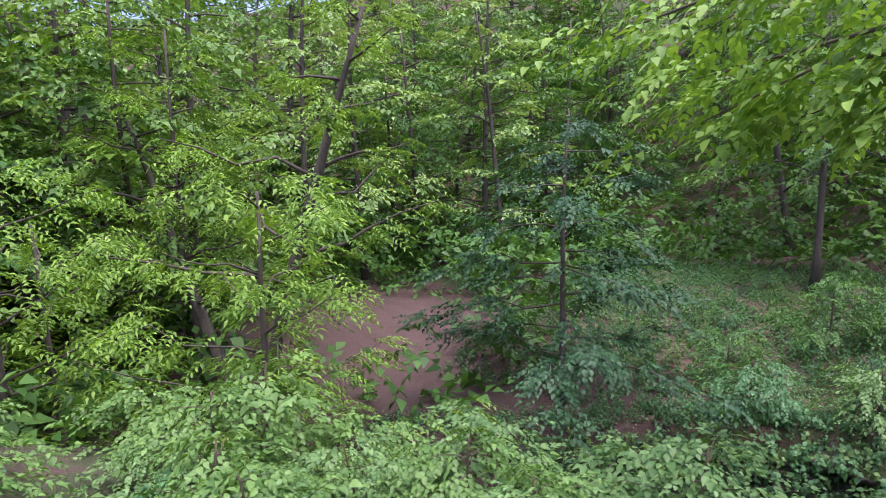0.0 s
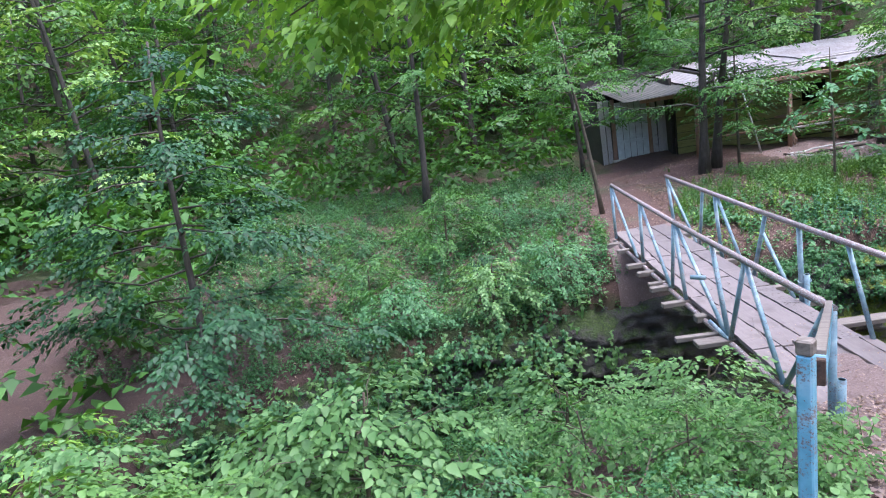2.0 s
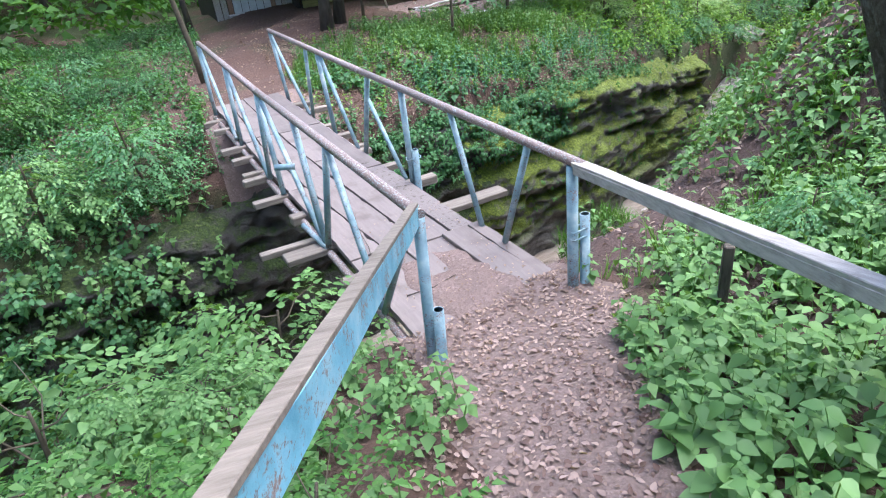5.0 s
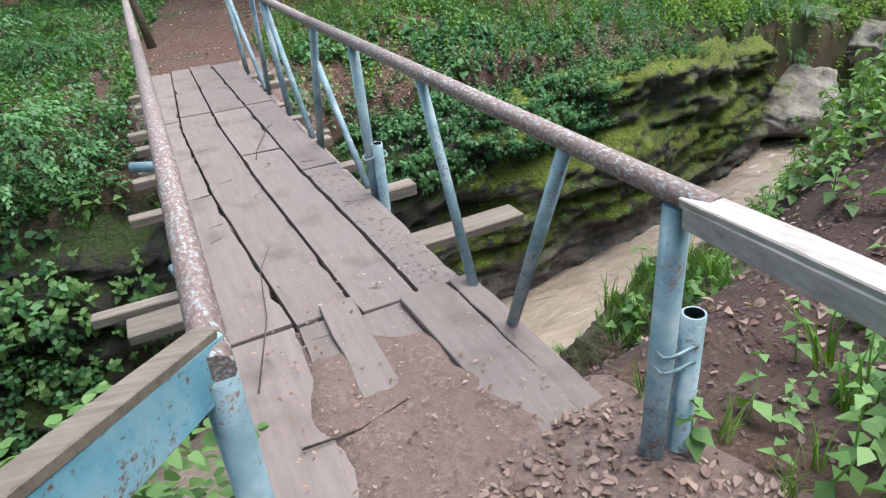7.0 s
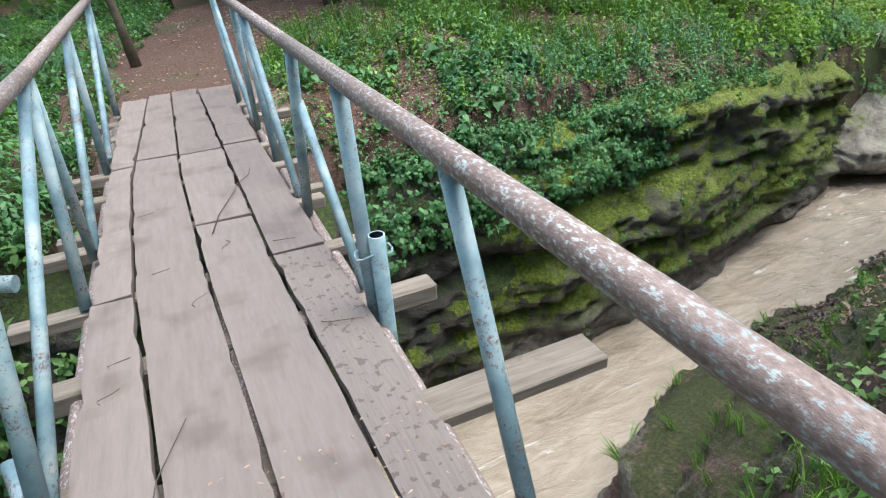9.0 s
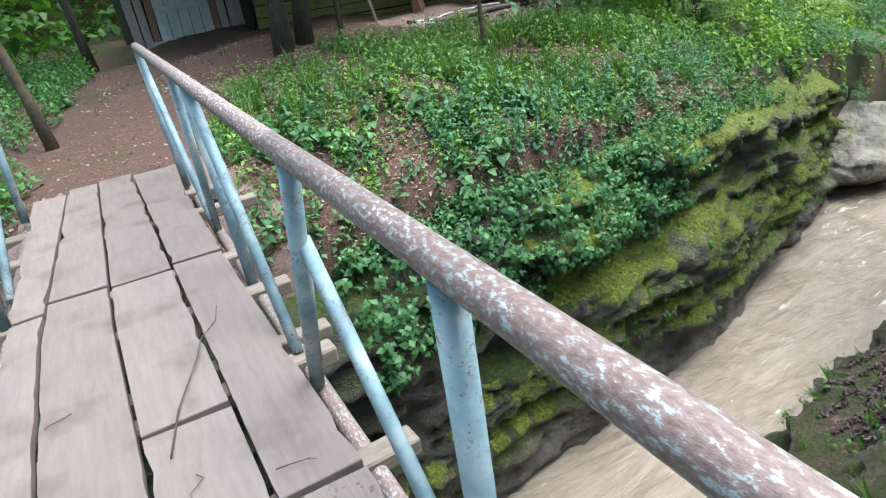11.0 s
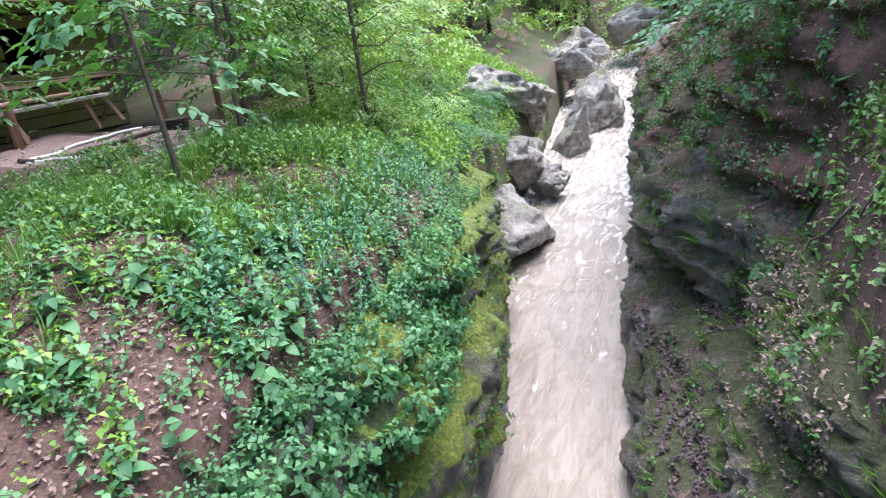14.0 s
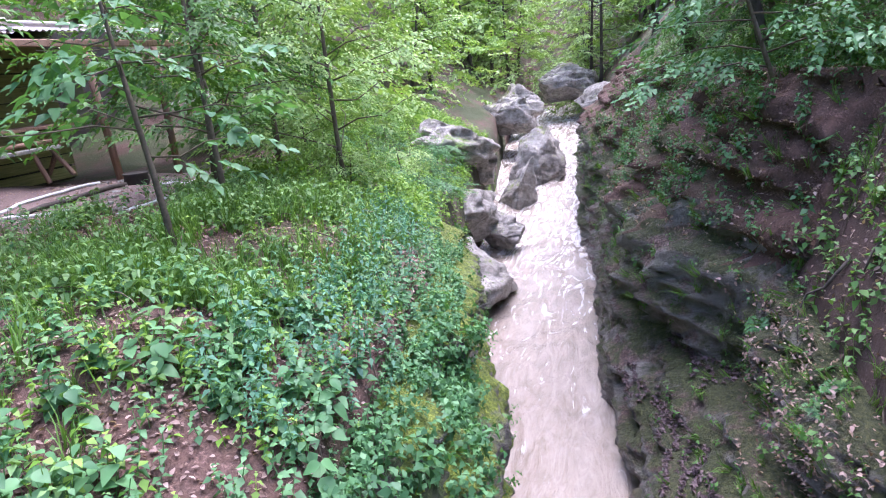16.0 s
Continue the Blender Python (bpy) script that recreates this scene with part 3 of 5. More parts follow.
# ---- bridge ----
def build_bridge():
    br = thing("footbridge", "old footbridge of grey planks and blue painted pipe railings", "footbridge")

    def pipe(name, a, b, r, mat=PIPE, label=""):
        return part(name, tube(bmesh.new(), a, b, r, n=12), mat, br, label)

    # planks, column by column, between slanting seams; lengths as laid
    ys = (-0.7, 1.35, 2.0, 3.25, 4.9, 7.7)
    seams = ((-0.59, -0.58, -0.57, -0.585, -0.585, -0.56), (-0.36, -0.25, -0.3, -0.385, -0.425, -0.3), (-0.1, 0.05, 0.02, -0.05, -0.1, -0.07), (0.22, 0.36, 0.34, 0.275, 0.245, 0.2), (0.6, 0.61, 0.6, 0.57, 0.535, 0.53))
    laid = [
        [(-0.4, 1.38), (1.41, 3.22), (3.25, 5.25), (5.28, 7.55)],
        [(0.92, 1.36), (1.4, 5.36), (5.4, 7.65)],
        [(1.33, 3.87), (3.9, 5.32), (5.35, 7.7)],
        [(1.34, 3.28), (3.31, 5.38), (5.42, 7.62)],
    ]
    for c, runs in enumerate(laid):
        for y0, y1 in runs:
            bm = bmesh.new()
            L = y1 - y0
            box(bm, (0, y0, -0.048), (1, y1, 0.0), 0, 0.004)
            cuts = max(4, int(L / 0.09))
            for k in range(1, cuts):
                bmesh.ops.bisect_plane(bm, geom=bm.verts[:] + bm.edges[:] + bm.faces[:], plane_co=(0, y0 + L * (k + 0.6 * (random.random() - 0.5)) / cuts, 0), plane_no=(0, 1, 0))
            tip = random.uniform(-0.008, 0.008)
            for v in bm.verts:
                right = v.co.x > 0.5
                lo, hi = np.interp(v.co.y, ys, seams[c]) + 0.008, np.interp(v.co.y, ys, seams[c + 1]) - 0.008
                chip = max(0.0, noise.noise(Vector((v.co.y * 5, c * 31 + right * 7, 3.0))) - 0.15) + 0.5 * max(0.0, noise.noise(Vector((v.co.y * 17, c * 13 + right * 5, 8.0))) - 0.2)
                u = v.co.x
                v.co.x = lo + (hi - lo) * u + 0.05 * chip * (-1 if right else 1)
                v.co.z += 0.011 * noise.noise(Vector((c * 7, v.co.y * 0.9, 2.0))) + tip * (u - 0.5) - 0.03 * chip + 0.004 * noise.noise(Vector((u * 5, v.co.y * 4, c)))
                v.co.y += 0.03 * noise.noise(Vector((u * 3, y0 * 3 + (v.co.y > y0 + L / 2), 5.0)))
            part("plank", bm, PLANK_MOTTLED if c == 3 and y0 < 2 else PLANK, br)
    for a, b, w in (((0.46, -0.1, -0.03), (0.375, 1.3, 0.02), 0.26), ((0.64, -0.25, -0.035), (0.59, 1.32, 0.012), 0.12), ((-0.08, -0.2, -0.03), (-0.035, 1.44, 0.016), 0.16)):
        bm = stick(bmesh.new(), a, b, w, 0.035)
        bmesh.ops.subdivide_edges(bm, edges=[e for e in bm.edges if e.calc_length() > 0.5], cuts=12)
        for v in bm.verts:
            v.co.x += 0.016 * noise.noise(Vector((v.co.x * 9, v.co.y * 6, w * 40)))
            v.co.z += 0.006 * noise.noise(Vector((v.co.x * 4, v.co.y * 3, w * 10)))
        part("plank", bm, PLANK, br)
    part("plank", stick(bmesh.new(), (0.15, -0.4, -0.035), (0.14, 1.32, -0.03), 0.24, 0.04), PLANK, br)
    part("plank", stick(bmesh.new(), (-0.24, -0.4, -0.035), (-0.22, 0.95, -0.03), 0.22, 0.04), PLANK, br)
    # bearers under the deck
    for x in (-0.6, 0.62):
        pipe("bearer_pipe", (x, -0.5, -0.12), (x - 0.02, 7.3, -0.12), 0.035, RAIL, "rusty steel bearer pipe")
    pipe("bearer_pipe", (0.0, -0.4, -0.12), (0.0, 7.2, -0.12), 0.05, RAIL, "rusty steel bearer pipe")
    cross = [(-1.0, 1.34, 1.95, 0.18, 0.06), (-0.82, 0.72, -0.12, 0.1, 0.09), (-0.72, 0.7, 1.22, 0.12, 0.1), (-0.72, 0.95, 2.72, 0.12, 0.1), (-0.95, 0.78, 3.35, 0.1, 0.07),
             (-0.9, 0.74, 4.06, 0.1, 0.08), (-0.85, 0.79, 4.29, 0.09, 0.06), (-0.85, 0.77, 4.88, 0.1, 0.08), (-0.9, 0.7, 5.38, 0.1, 0.08), (-0.8, 0.97, 6.4, 0.1, 0.08), (-0.85, 0.85, 6.95, 0.12, 0.08)]
    for x0, x1, y, w, h in cross:
        tilt = random.uniform(-0.05, 0.05)
        part("cross_timber", stick(bmesh.new(), (x0, y - tilt, -0.105 + tilt * 0.3), (x1, y + tilt, -0.1), w, h), BEAM, br)
    part("cross_timber", stick(bmesh.new(), (-1.17, 2.14, -0.1), (-0.4, 2.1, -0.09), 0.08, 0.06), BEAM, br)
    # right railing
    pipe("top_rail", (0.6, -0.12, 1.0), (0.582, 3.6, 0.995), 0.036, RAIL, "worn rusty top rail with flaking blue paint")
    pipe("top_rail", (0.582, 3.58, 0.995), (0.55, 7.45, 1.03), 0.036, RAIL, "worn rusty top rail with flaking blue paint")
    pipe("post", (0.6, 0.0, 0.97), (0.625, -0.03, -0.5), 0.039)
    stub = part("stub_pipe", ring_pipe((0.695, -0.03, 0.6), (0.715, -0.06, -0.5), 0.036), PIPE, br, "open pipe stub wired to the post")
    for z in (0.44, 0.5):
        part("wire_tie", tie((0.655, -0.025, z)), PIPE, stub, "twisted blue wire binding")
    pipe("brace", (0.592, 0.476, 0.98), (0.62, 0.88, -0.03), 0.027)
    pipe("brace", (0.59, 1.61, 0.98), (0.617, 1.2, -0.03), 0.026)
    pipe("post", (0.59, 2.59, 0.97), (0.62, 2.6, -0.3), 0.033)
    stub = part("stub_pipe", ring_pipe((0.645, 2.535, 0.36), (0.652, 2.555, -0.3), 0.036), PIPE, br, "open pipe stub wired to the post")
    part("wire_tie", tie((0.63, 2.56, 0.27)), PIPE, stub, "twisted blue wire binding")
    pipe("post", (0.582, 3.435, 0.97), (0.59, 3.93, -0.2), 0.03)
    pipe("brace", (0.6, 3.56, 0.69), (0.635, 2.83, -0.06), 0.025)
    pipe("brace", (0.56, 4.98, 0.98), (0.59, 4.12, -0.06), 0.026)
    pipe("post", (0.565, 5.1, 0.98), (0.6, 4.98, -0.2), 0.03)
    pipe("post", (0.562, 5.6, 0.99), (0.6, 6.0, -0.2), 0.026)
    pipe("brace", (0.55, 7.42, 1.0), (0.59, 6.1, -0.06), 0.026)
    pipe("post", (0.55, 7.4, 1.0), (0.58, 7.15, -0.2), 0.03)
    # left railing
    pipe("top_rail", (-0.575, -0.12, 1.02), (-0.57, 3.7, 0.985), 0.036, RAIL, "worn rusty top rail with flaking blue paint")
    pipe("top_rail", (-0.57, 3.68, 0.985), (-0.56, 7.42, 1.02), 0.036, RAIL, "worn rusty top rail with flaking blue paint")
    pipe("post", (-0.575, -0.1, 1.0), (-0.6, -0.12, -0.5), 0.036)
    part("stub_pipe", ring_pipe((-0.56, -0.2, 0.42), (-0.575, -0.2, -0.4), 0.034), PIPE, br, "open pipe stub beside the post")
    for y0, y1, r in ((0.0, 0.62, 0.027), (1.47, 0.66, 0.027), (1.5, 1.86, 0.028), (2.38, 1.92, 0.03), (3.66, 1.98, 0.026), (3.72, 3.3, 0.028), (3.74, 3.86, 0.026), (5.38, 3.95, 0.026), (5.42, 5.35, 0.028), (7.36, 5.7, 0.026), (7.4, 7.2, 0.03)):
        pipe("brace" if abs(y1 - y0) > 0.3 else "post", (-0.573, y0, 0.98), (-0.61, y1, -0.05), r)
    pipe("brace", (-0.62, 1.86, -0.08), (-0.72, 2.2, 0.06), 0.025)
    pipe("brace", (-0.6, 2.55, 0.5), (-0.78, 2.6, 0.52), 0.03)
    # earth trodden on to the near planks
    gx, gy = np.meshgrid(np.linspace(-0.36, 0.4, 30), np.linspace(-0.75, 1.4, 70))
    p = np.stack([gx, gy, gx * 0], -1).reshape(-1, 3)
    fade = smooth(1.42, 0.95, gy + 0.25 * fbm(p, 4, 3).reshape(gx.shape)) * smooth(0.38, 0.27, np.abs(gx - 0.02) + 0.06 * fbm(p, 7, 2).reshape(gx.shape))
    gz = -0.05 + 0.066 * fade + 0.008 * fbm(p, 14, 3).reshape(gx.shape)
    i = np.arange(gx.size).reshape(gx.shape)
    f = np.stack([i[:-1, :-1], i[:-1, 1:], i[1:, 1:], i[1:, :-1]], -1).reshape(-1, 4)
    tagged(new("trodden_earth", mesh_of("trodden_earth", np.stack([gx, gy, gz], -1).reshape(-1, 3), f, PATH_SOIL, True)), "trodden earth spread over the bridge planks", "soil", kind="stuff")


def ring_pipe(a, b, r):
    """A pipe with an open, hollow upper end."""
    bm = tube(bmesh.new(), a, b, r, n=14, caps=False)
    a, b = Vector(a), Vector(b)
    d = (b - a).normalized()
    tube(bm, a, a + d * 0.3, r * 0.82, n=14, caps=False)
    bm.verts.ensure_lookup_table()
    for k in range(14):
        bm.faces.new((bm.verts[k], bm.verts[28 + k], bm.verts[28 + (k + 1) % 14], bm.verts[(k + 1) % 14]))
    return bm


def tie(c):
    bm = bmesh.new()
    pts = [Vector(c) + Vector((0.082 * math.cos(t), 0.045 * math.sin(t), 0.012 * math.sin(3 * t))) for t in [2 * math.pi * k / 16 for k in range(17)]]
    return bent_tube(bm, pts, [0.006] * 17, 5)


build_bridge()


def handrail(name, label, a, b, wide, thick, roll, mat):
    t = thing(name, label, "handrail")
    bm = bmesh.new()
    stick(bm, a, b, wide, thick, roll)
    bmesh.ops.subdivide_edges(bm, edges=[e for e in bm.edges if e.calc_length() > 0.5], cuts=6)
    for v in bm.verts:
        v.co += 0.008 * Vector((noise.noise(v.co * 5), noise.noise(v.co * 5 + Vector((9, 0, 0))), noise.noise(v.co * 4 + Vector((0, 9, 0)))))
    part("board", bm, mat, t)
    return t


PAINTED_WOOD = pipe_material("flaking_blue_painted_wood", 0.44, 0.5, ((0.1, 0.3, 0.42), (0.18, 0.43, 0.56), (0.38, 0.55, 0.62)), 1.2)
ROTTEN = simple("rotten_wood", (0.012, 0.009, 0.007), (0.09, 0.05, 0.03), 40, 0.95, 0.01)
rail_l = handrail("handrail", "timber handrail with flaking blue sides and splintered grey top", (-0.575, -0.06, 1.0), (-2.165, -2.75, 1.95), 0.045, 0.12, 0, PAINTED_WOOD)
part("top_board", stick(bmesh.new(), (-0.575, -0.06, 1.065), (-2.155, -2.73, 2.01), 0.048, 0.02), BEAM, rail_l, "splintered bare grey board")
post_l = part("post", stick(bmesh.new(), (-2.27, -2.84, 0.6), (-2.255, -2.825, 2.06), 0.056, 0.056), PAINTED_WOOD, rail_l, "square post in peeling sky-blue paint")
part("post_cap", stick(bmesh.new(), (-2.255, -2.825, 2.06), (-2.254, -2.824, 2.12), 0.058, 0.058), BEAM, post_l, "bare grey weathered post end")
part("rotten_end", stick(bmesh.new(), (-2.143, -2.715, 1.935), (-2.185, -2.79, 1.955), 0.04, 0.1), ROTTEN, rail_l, "blackened rotten end of the beam")
rail_r = handrail("handrail", "pale weathered timber handrail nailed to a tree", (0.6, -0.04, 1.0), (0.07, -2.32, 1.36), 0.075, 0.03, 6, PALE_WOOD)
part("side_board", stick(bmesh.new(), (0.57, -0.06, 0.965), (0.05, -2.3, 1.32), 0.028, 0.06), PALE_WOOD, rail_r)
part("post", stick(bmesh.new(), (0.6, -1.23, 0.2), (0.59, -1.22, 0.92), 0.055, 0.05), BARK, rail_r, "short rough wooden stake")


# ---- hut ----
BOARD = wood_material("yellow_painted_board", (0.16, 0.15, 0.055), (0.36, 0.33, 0.13), (0.2, 3.0, 3.0))
DARK_WOOD = simple("dark_shed_wood", (0.02, 0.016, 0.013), (0.07, 0.055, 0.045), 9)
TIN = simple("weathered_corrugated_tin", (0.2, 0.165, 0.15), (0.44, 0.41, 0.39), 5, 0.5, 0.003, None, 0.25)
MOSSY_TIN = simple("moss_grown_tin", (0.035, 0.035, 0.025), (0.13, 0.12, 0.1), 6, 0.8, 0.006)
DOOR_WHITE = simple("dirty_white_paint", (0.42, 0.44, 0.44), (0.74, 0.76, 0.76), 6, 0.6, 0.002)
POST_WOOD = wood_material("reddish_post_wood", (0.19, 0.1, 0.065), (0.42, 0.27, 0.19), (3.0, 3.0, 0.2))
PALE_PIPE = simple("pale_plastic_pipe", (0.45, 0.45, 0.42), (0.68, 0.68, 0.64), 8, 0.5, 0.001)


def corrugated(x0, x1, y0, y1, z0, z1, lift, mat):
    gx, gy = np.arange(x0, x1, 0.02), np.linspace(y0, y1, 14)
    X, Y = np.meshgrid(gx, gy)
    t = (Y - y0) / (y1 - y0)
    p = np.stack([X, Y, X * 0], -1).reshape(-1, 3)
    Z = z0 + (z1 - z0) * t + 0.014 * np.sin(X * 2 * np.pi / 0.11) + 0.03 * fbm(p, 0.9, 2).reshape(X.shape) + lift
    i = np.arange(X.size).reshape(X.shape)
    f = np.stack([i[:-1, :-1], i[:-1, 1:], i[1:, 1:], i[1:, :-1]], -1).reshape(-1, 4)
    return mesh_of("roof_sheet", np.stack([X, Y, Z], -1).reshape(-1, 3), f, mat, True)


def build_hut():
    hut = thing("hut", "low yellow-boarded hut under a rusty corrugated tin roof", "hut", at=(0, 0, 0))
    # front wall of lapped boards, with a window opening
    z = 0.25
    while z < 2.4:
        h = random.uniform(0.2, 0.25)
        spans = [(3.2, 8.95)] if not (1.45 < z + h / 2 < 2.1) else [(3.2, 7.0), (7.7, 8.95)]
        for a, b in spans:
            part("board", stick(bmesh.new(), (a, 14.4 + random.uniform(-0.01, 0.01), z + h / 2), (b, 14.4, z + h / 2 + random.uniform(-0.02, 0.02)), 0.03, h - 0.018), BOARD, hut)
        z += h
    part("backing_wall", box(bmesh.new(), (3.2, 14.46, 0.2), (7.0, 14.55, 2.6)), DARK_WOOD, hut)
    part("backing_wall", box(bmesh.new(), (7.7, 14.46, 0.2), (8.95, 14.55, 2.6)), DARK_WOOD, hut)
    part("side_wall", box(bmesh.new(), (8.92, 14.57, 0.2), (9.0, 17.5, 2.8)), DARK_WOOD, hut)
    part("side_wall", box(bmesh.new(), (3.1, 14.57, 0.2), (3.18, 17.5, 2.8)), DARK_WOOD, hut)
    part("back_wall", box(bmesh.new(), (1.0, 17.5, 0.2), (13.6, 17.6, 3.1)), DARK_WOOD, hut)
    part("window_frame", stick(bmesh.new(), (6.98, 14.37, 1.45), (7.72, 14.37, 1.45), 0.05, 0.06), BOARD, hut)
    for k, (a, b, za, zb) in enumerate(((1.2, 3.4, 2.36, 2.95), (3.3, 4.6, 2.4, 3.0), (4.5, 7.2, 2.45, 3.1), (7.1, 9.9, 2.48, 3.15), (9.8, 12.0, 2.5, 3.1))):
        ob = new("roof_sheet", corrugated(a, b, 12.6 + 0.12 * k, 17.8, za, zb, 0.02 * k, TIN if k else MOSSY_TIN))
        ob.parent = hut
    for y, zz in ((12.85, 2.36), (14.3, 2.52)):
        part("roof_beam", stick(bmesh.new(), (1.7, y, zz - 0.05), (12.0, y, zz + 0.02), 0.09, 0.1), POST_WOOD, hut)
    for (x, y, dx) in ((5.92, 13.05, 0.03), (8.5, 13.0, -0.12), (10.0, 13.1, 0.05), (11.7, 13.0, 0.0), (3.3, 13.0, 0.02)):
        part("post", tube(bmesh.new(), (x, y, land_at(x, y) - 0.1), (x + dx, y, 2.38), 0.065, 0.06, 10), POST_WOOD, hut)
    part("lean_brace", stick(bmesh.new(), (9.2, 14.0, 1.1), (11.2, 14.2, 2.3), 0.07, 0.07), POST_WOOD, hut)
    part("shelf_board", stick(bmesh.new(), (10.0, 13.4, 1.25), (12.2, 13.5, 1.4), 0.35, 0.05), PALE_WOOD, hut)
    part("ragged_sheet", box(bmesh.new(), (9.02, 14.34, 1.0), (9.5, 14.37, 2.4), 0.06), TIN, hut, "torn grey tin sheet")
    for k in range(4):
        part("roof_pole", tube(bmesh.new(), (4.0 + 1.7 * k, 13.4 + 0.3 * k, 2.68 + 0.03 * k), (7.2 + 1.6 * k, 13.0 + 0.5 * k, 2.66 + 0.05 * k), 0.035, n=6), PALE_WOOD, hut, "loose pale pole on the roof")
    part("pole_rail", tube(bmesh.new(), (3.6, 12.95, 0.98), (7.4, 13.0, 1.0), 0.03, n=8), POST_WOOD, hut)
    # outhouse with the white door
    door = thing("door_1", "dirty white plank door standing closed", "door", kind="structure")
    leaf_ob = part("door_leaf", box(bmesh.new(), (1.5, 15.0, 0.5), (2.5, 15.05, 2.3), 0, 0.01), DOOR_WHITE, door)
    for zz in (1.0, 1.75):
        part("door_rail", box(bmesh.new(), (1.52, 14.975, zz), (2.48, 15.0, zz + 0.09), 0, 0.008), DOOR_WHITE, leaf_ob)
    for k in range(1, 5):
        part("door_strip", box(bmesh.new(), (1.5 + 0.2 * k, 14.985, 0.52), (1.508 + 0.2 * k, 15.0, 2.28)), DARK_WOOD, leaf_ob)
    for x, w in ((1.42, 0.12), (2.58, 0.12), (2.73, 0.15), (2.89, 0.14), (3.04, 0.13), (1.27, 0.14), (1.1, 0.16)):
        part("wall_plank", stick(bmesh.new(), (x, 15.06, 0.3), (x + random.uniform(-0.04, 0.04), 15.06, 2.42), 0.04, w), PALE_WOOD if x > 2.6 or x < 1.3 else POST_WOOD, hut)
    part("threshold", box(bmesh.new(), (1.3, 14.7, 0.38), (2.9, 15.0, 0.5), 0.02), PALE_WOOD, hut)
    part("outhouse_wall", box(bmesh.new(), (1.0, 15.1, 0.2), (1.1, 17.5, 2.4)), DARK_WOOD, hut)


def build_table():
    t = thing("trestle_table", "rough wooden table on crossed legs beside the hut", "table")
    zb = land_at(6.9, 13.5)
    part("tabletop", stick(bmesh.new(), (6.0, 13.7, zb + 0.76), (8.3, 13.7, zb + 0.76), 0.75, 0.05), POST_WOOD, t)
    for x in (6.3, 8.0):
        part("leg", stick(bmesh.new(), (x, 13.4, zb - 0.02), (x, 14.0, zb + 0.74), 0.07, 0.05), POST_WOOD, t)
        part("leg", stick(bmesh.new(), (x + 0.06, 14.0, zb - 0.02), (x + 0.06, 13.4, zb + 0.74), 0.07, 0.05), POST_WOOD, t)
    bench = thing("bench", "narrow pale pole bench in front of the table", "bench")
    part("seat", stick(bmesh.new(), (5.7, 13.15, zb + 0.45), (7.6, 13.15, zb + 0.47), 0.18, 0.05), PALE_WOOD, bench)
    for x in (6.1, 7.3):
        part("leg", stick(bmesh.new(), (x, 13.12, zb - 0.03), (x - 0.12, 13.15, zb + 0.44), 0.06, 0.06), POST_WOOD, bench)


def ground_curve(pts, r, name, label, cat, mat, n=6):
    full = []
    for (a, b) in zip(pts, pts[1:]):
        for k in range(8):
            u = k / 8
            x, y = a[0] + (b[0] - a[0]) * u, a[1] + (b[1] - a[1]) * u
            full.append((x, y, land_at(x, y) + r * 0.8 + (a[2] if len(a) > 2 else 0)))
    ob = part(name, bent_tube(bmesh.new(), full, [r] * len(full), n), mat, None, label)
    tagged(ob, category=cat)


build_hut()
build_table()
ground_curve([(7.3, 12.2), (6.2, 12.45), (5.5, 12.35), (5.35, 12.0), (5.6, 11.7), (6.6, 11.5)], 0.025, "hose", "bent pale plastic pipe lying before the hut", "pipe", PALE_PIPE)
ground_curve([(5.9, 10.6), (7.4, 10.9)], 0.022, "fallen_pole", "pale straight pole lying on the bank", "pole", PALE_PIPE)
ground_curve([(5.2, 12.0), (7.8, 11.9)], 0.035, "fallen_branch", "dark dead branch lying on bare earth", "branch", BARK)
ground_curve([(8.0, 11.8), (9.6, 12.2)], 0.03, "fallen_pole", "pale straight pole lying on the bank", "pole", PALE_PIPE)
pole = thing("leaning_pole", "thin pale pole leaning by the hut roof", "pole")
part("shaft", tube(bmesh.new(), (4.9, 12.6, 0.35), (4.4, 12.9, 2.8), 0.025, n=8), PALE_PIPE, pole)
# bucket-like dark pot beside the hut
pot = thing("pot", "black sooty pot standing on the earth by the hut", "pot")
zp = land_at(8.0, 12.2)
bmp = bmesh.new()
bent_tube(bmp, [(8.0, 12.2, zp - 0.01), (8.0, 12.2, zp + 0.1), (8.0, 12.2, zp + 0.2), (8.0, 12.2, zp + 0.24)], [0.14, 0.19, 0.17, 0.19], 16)
part("body", bmp, DARK_WOOD, pot)


# ---- leaves ----
def leaf_shape(length, width, fold=0.25, droop=0.2, fine=True):
    """One leaf along +y: verts and quad faces, folded along its rib."""
    L, w = length, width / 2
    if fine:
        half = [(w * 0.78, 0.16 * L, fold * w * 0.7), (w, 0.42 * L, fold * w - droop * L * 0.15), (w * 0.5, 0.78 * L, fold * w * 0.4 - droop * L * 0.6)]
        v = [(0, 0, 0), (0, 0.46 * L, -droop * L * 0.12), (0, L, -droop * L)] + half + [(-x, y, z) for x, y, z in half]
        f = [(0, 3, 4, 1), (1, 4, 5, 2), (1, 7, 6, 0), (2, 8, 7, 1)]
    else:
        v = [(0, 0, 0), (w, 0.45 * L, fold * w), (0, L, -droop * L), (-w, 0.45 * L, fold * w)]
        f = [(0, 1, 2, 3)]
    return np.array(v), np.array(f)


def turned(v, rx, ry, rz, shift=(0, 0, 0)):
    m = np.array(Euler((rx, ry, rz)).to_matrix())
    return v @ m.T + np.array(shift)


def joined(pieces):
    vs, fs, n = [], [], 0
    for v, f in pieces:
        vs.append(v)
        fs.append(f + n)
        n += len(v)
    return np.concatenate(vs), np.concatenate(fs)


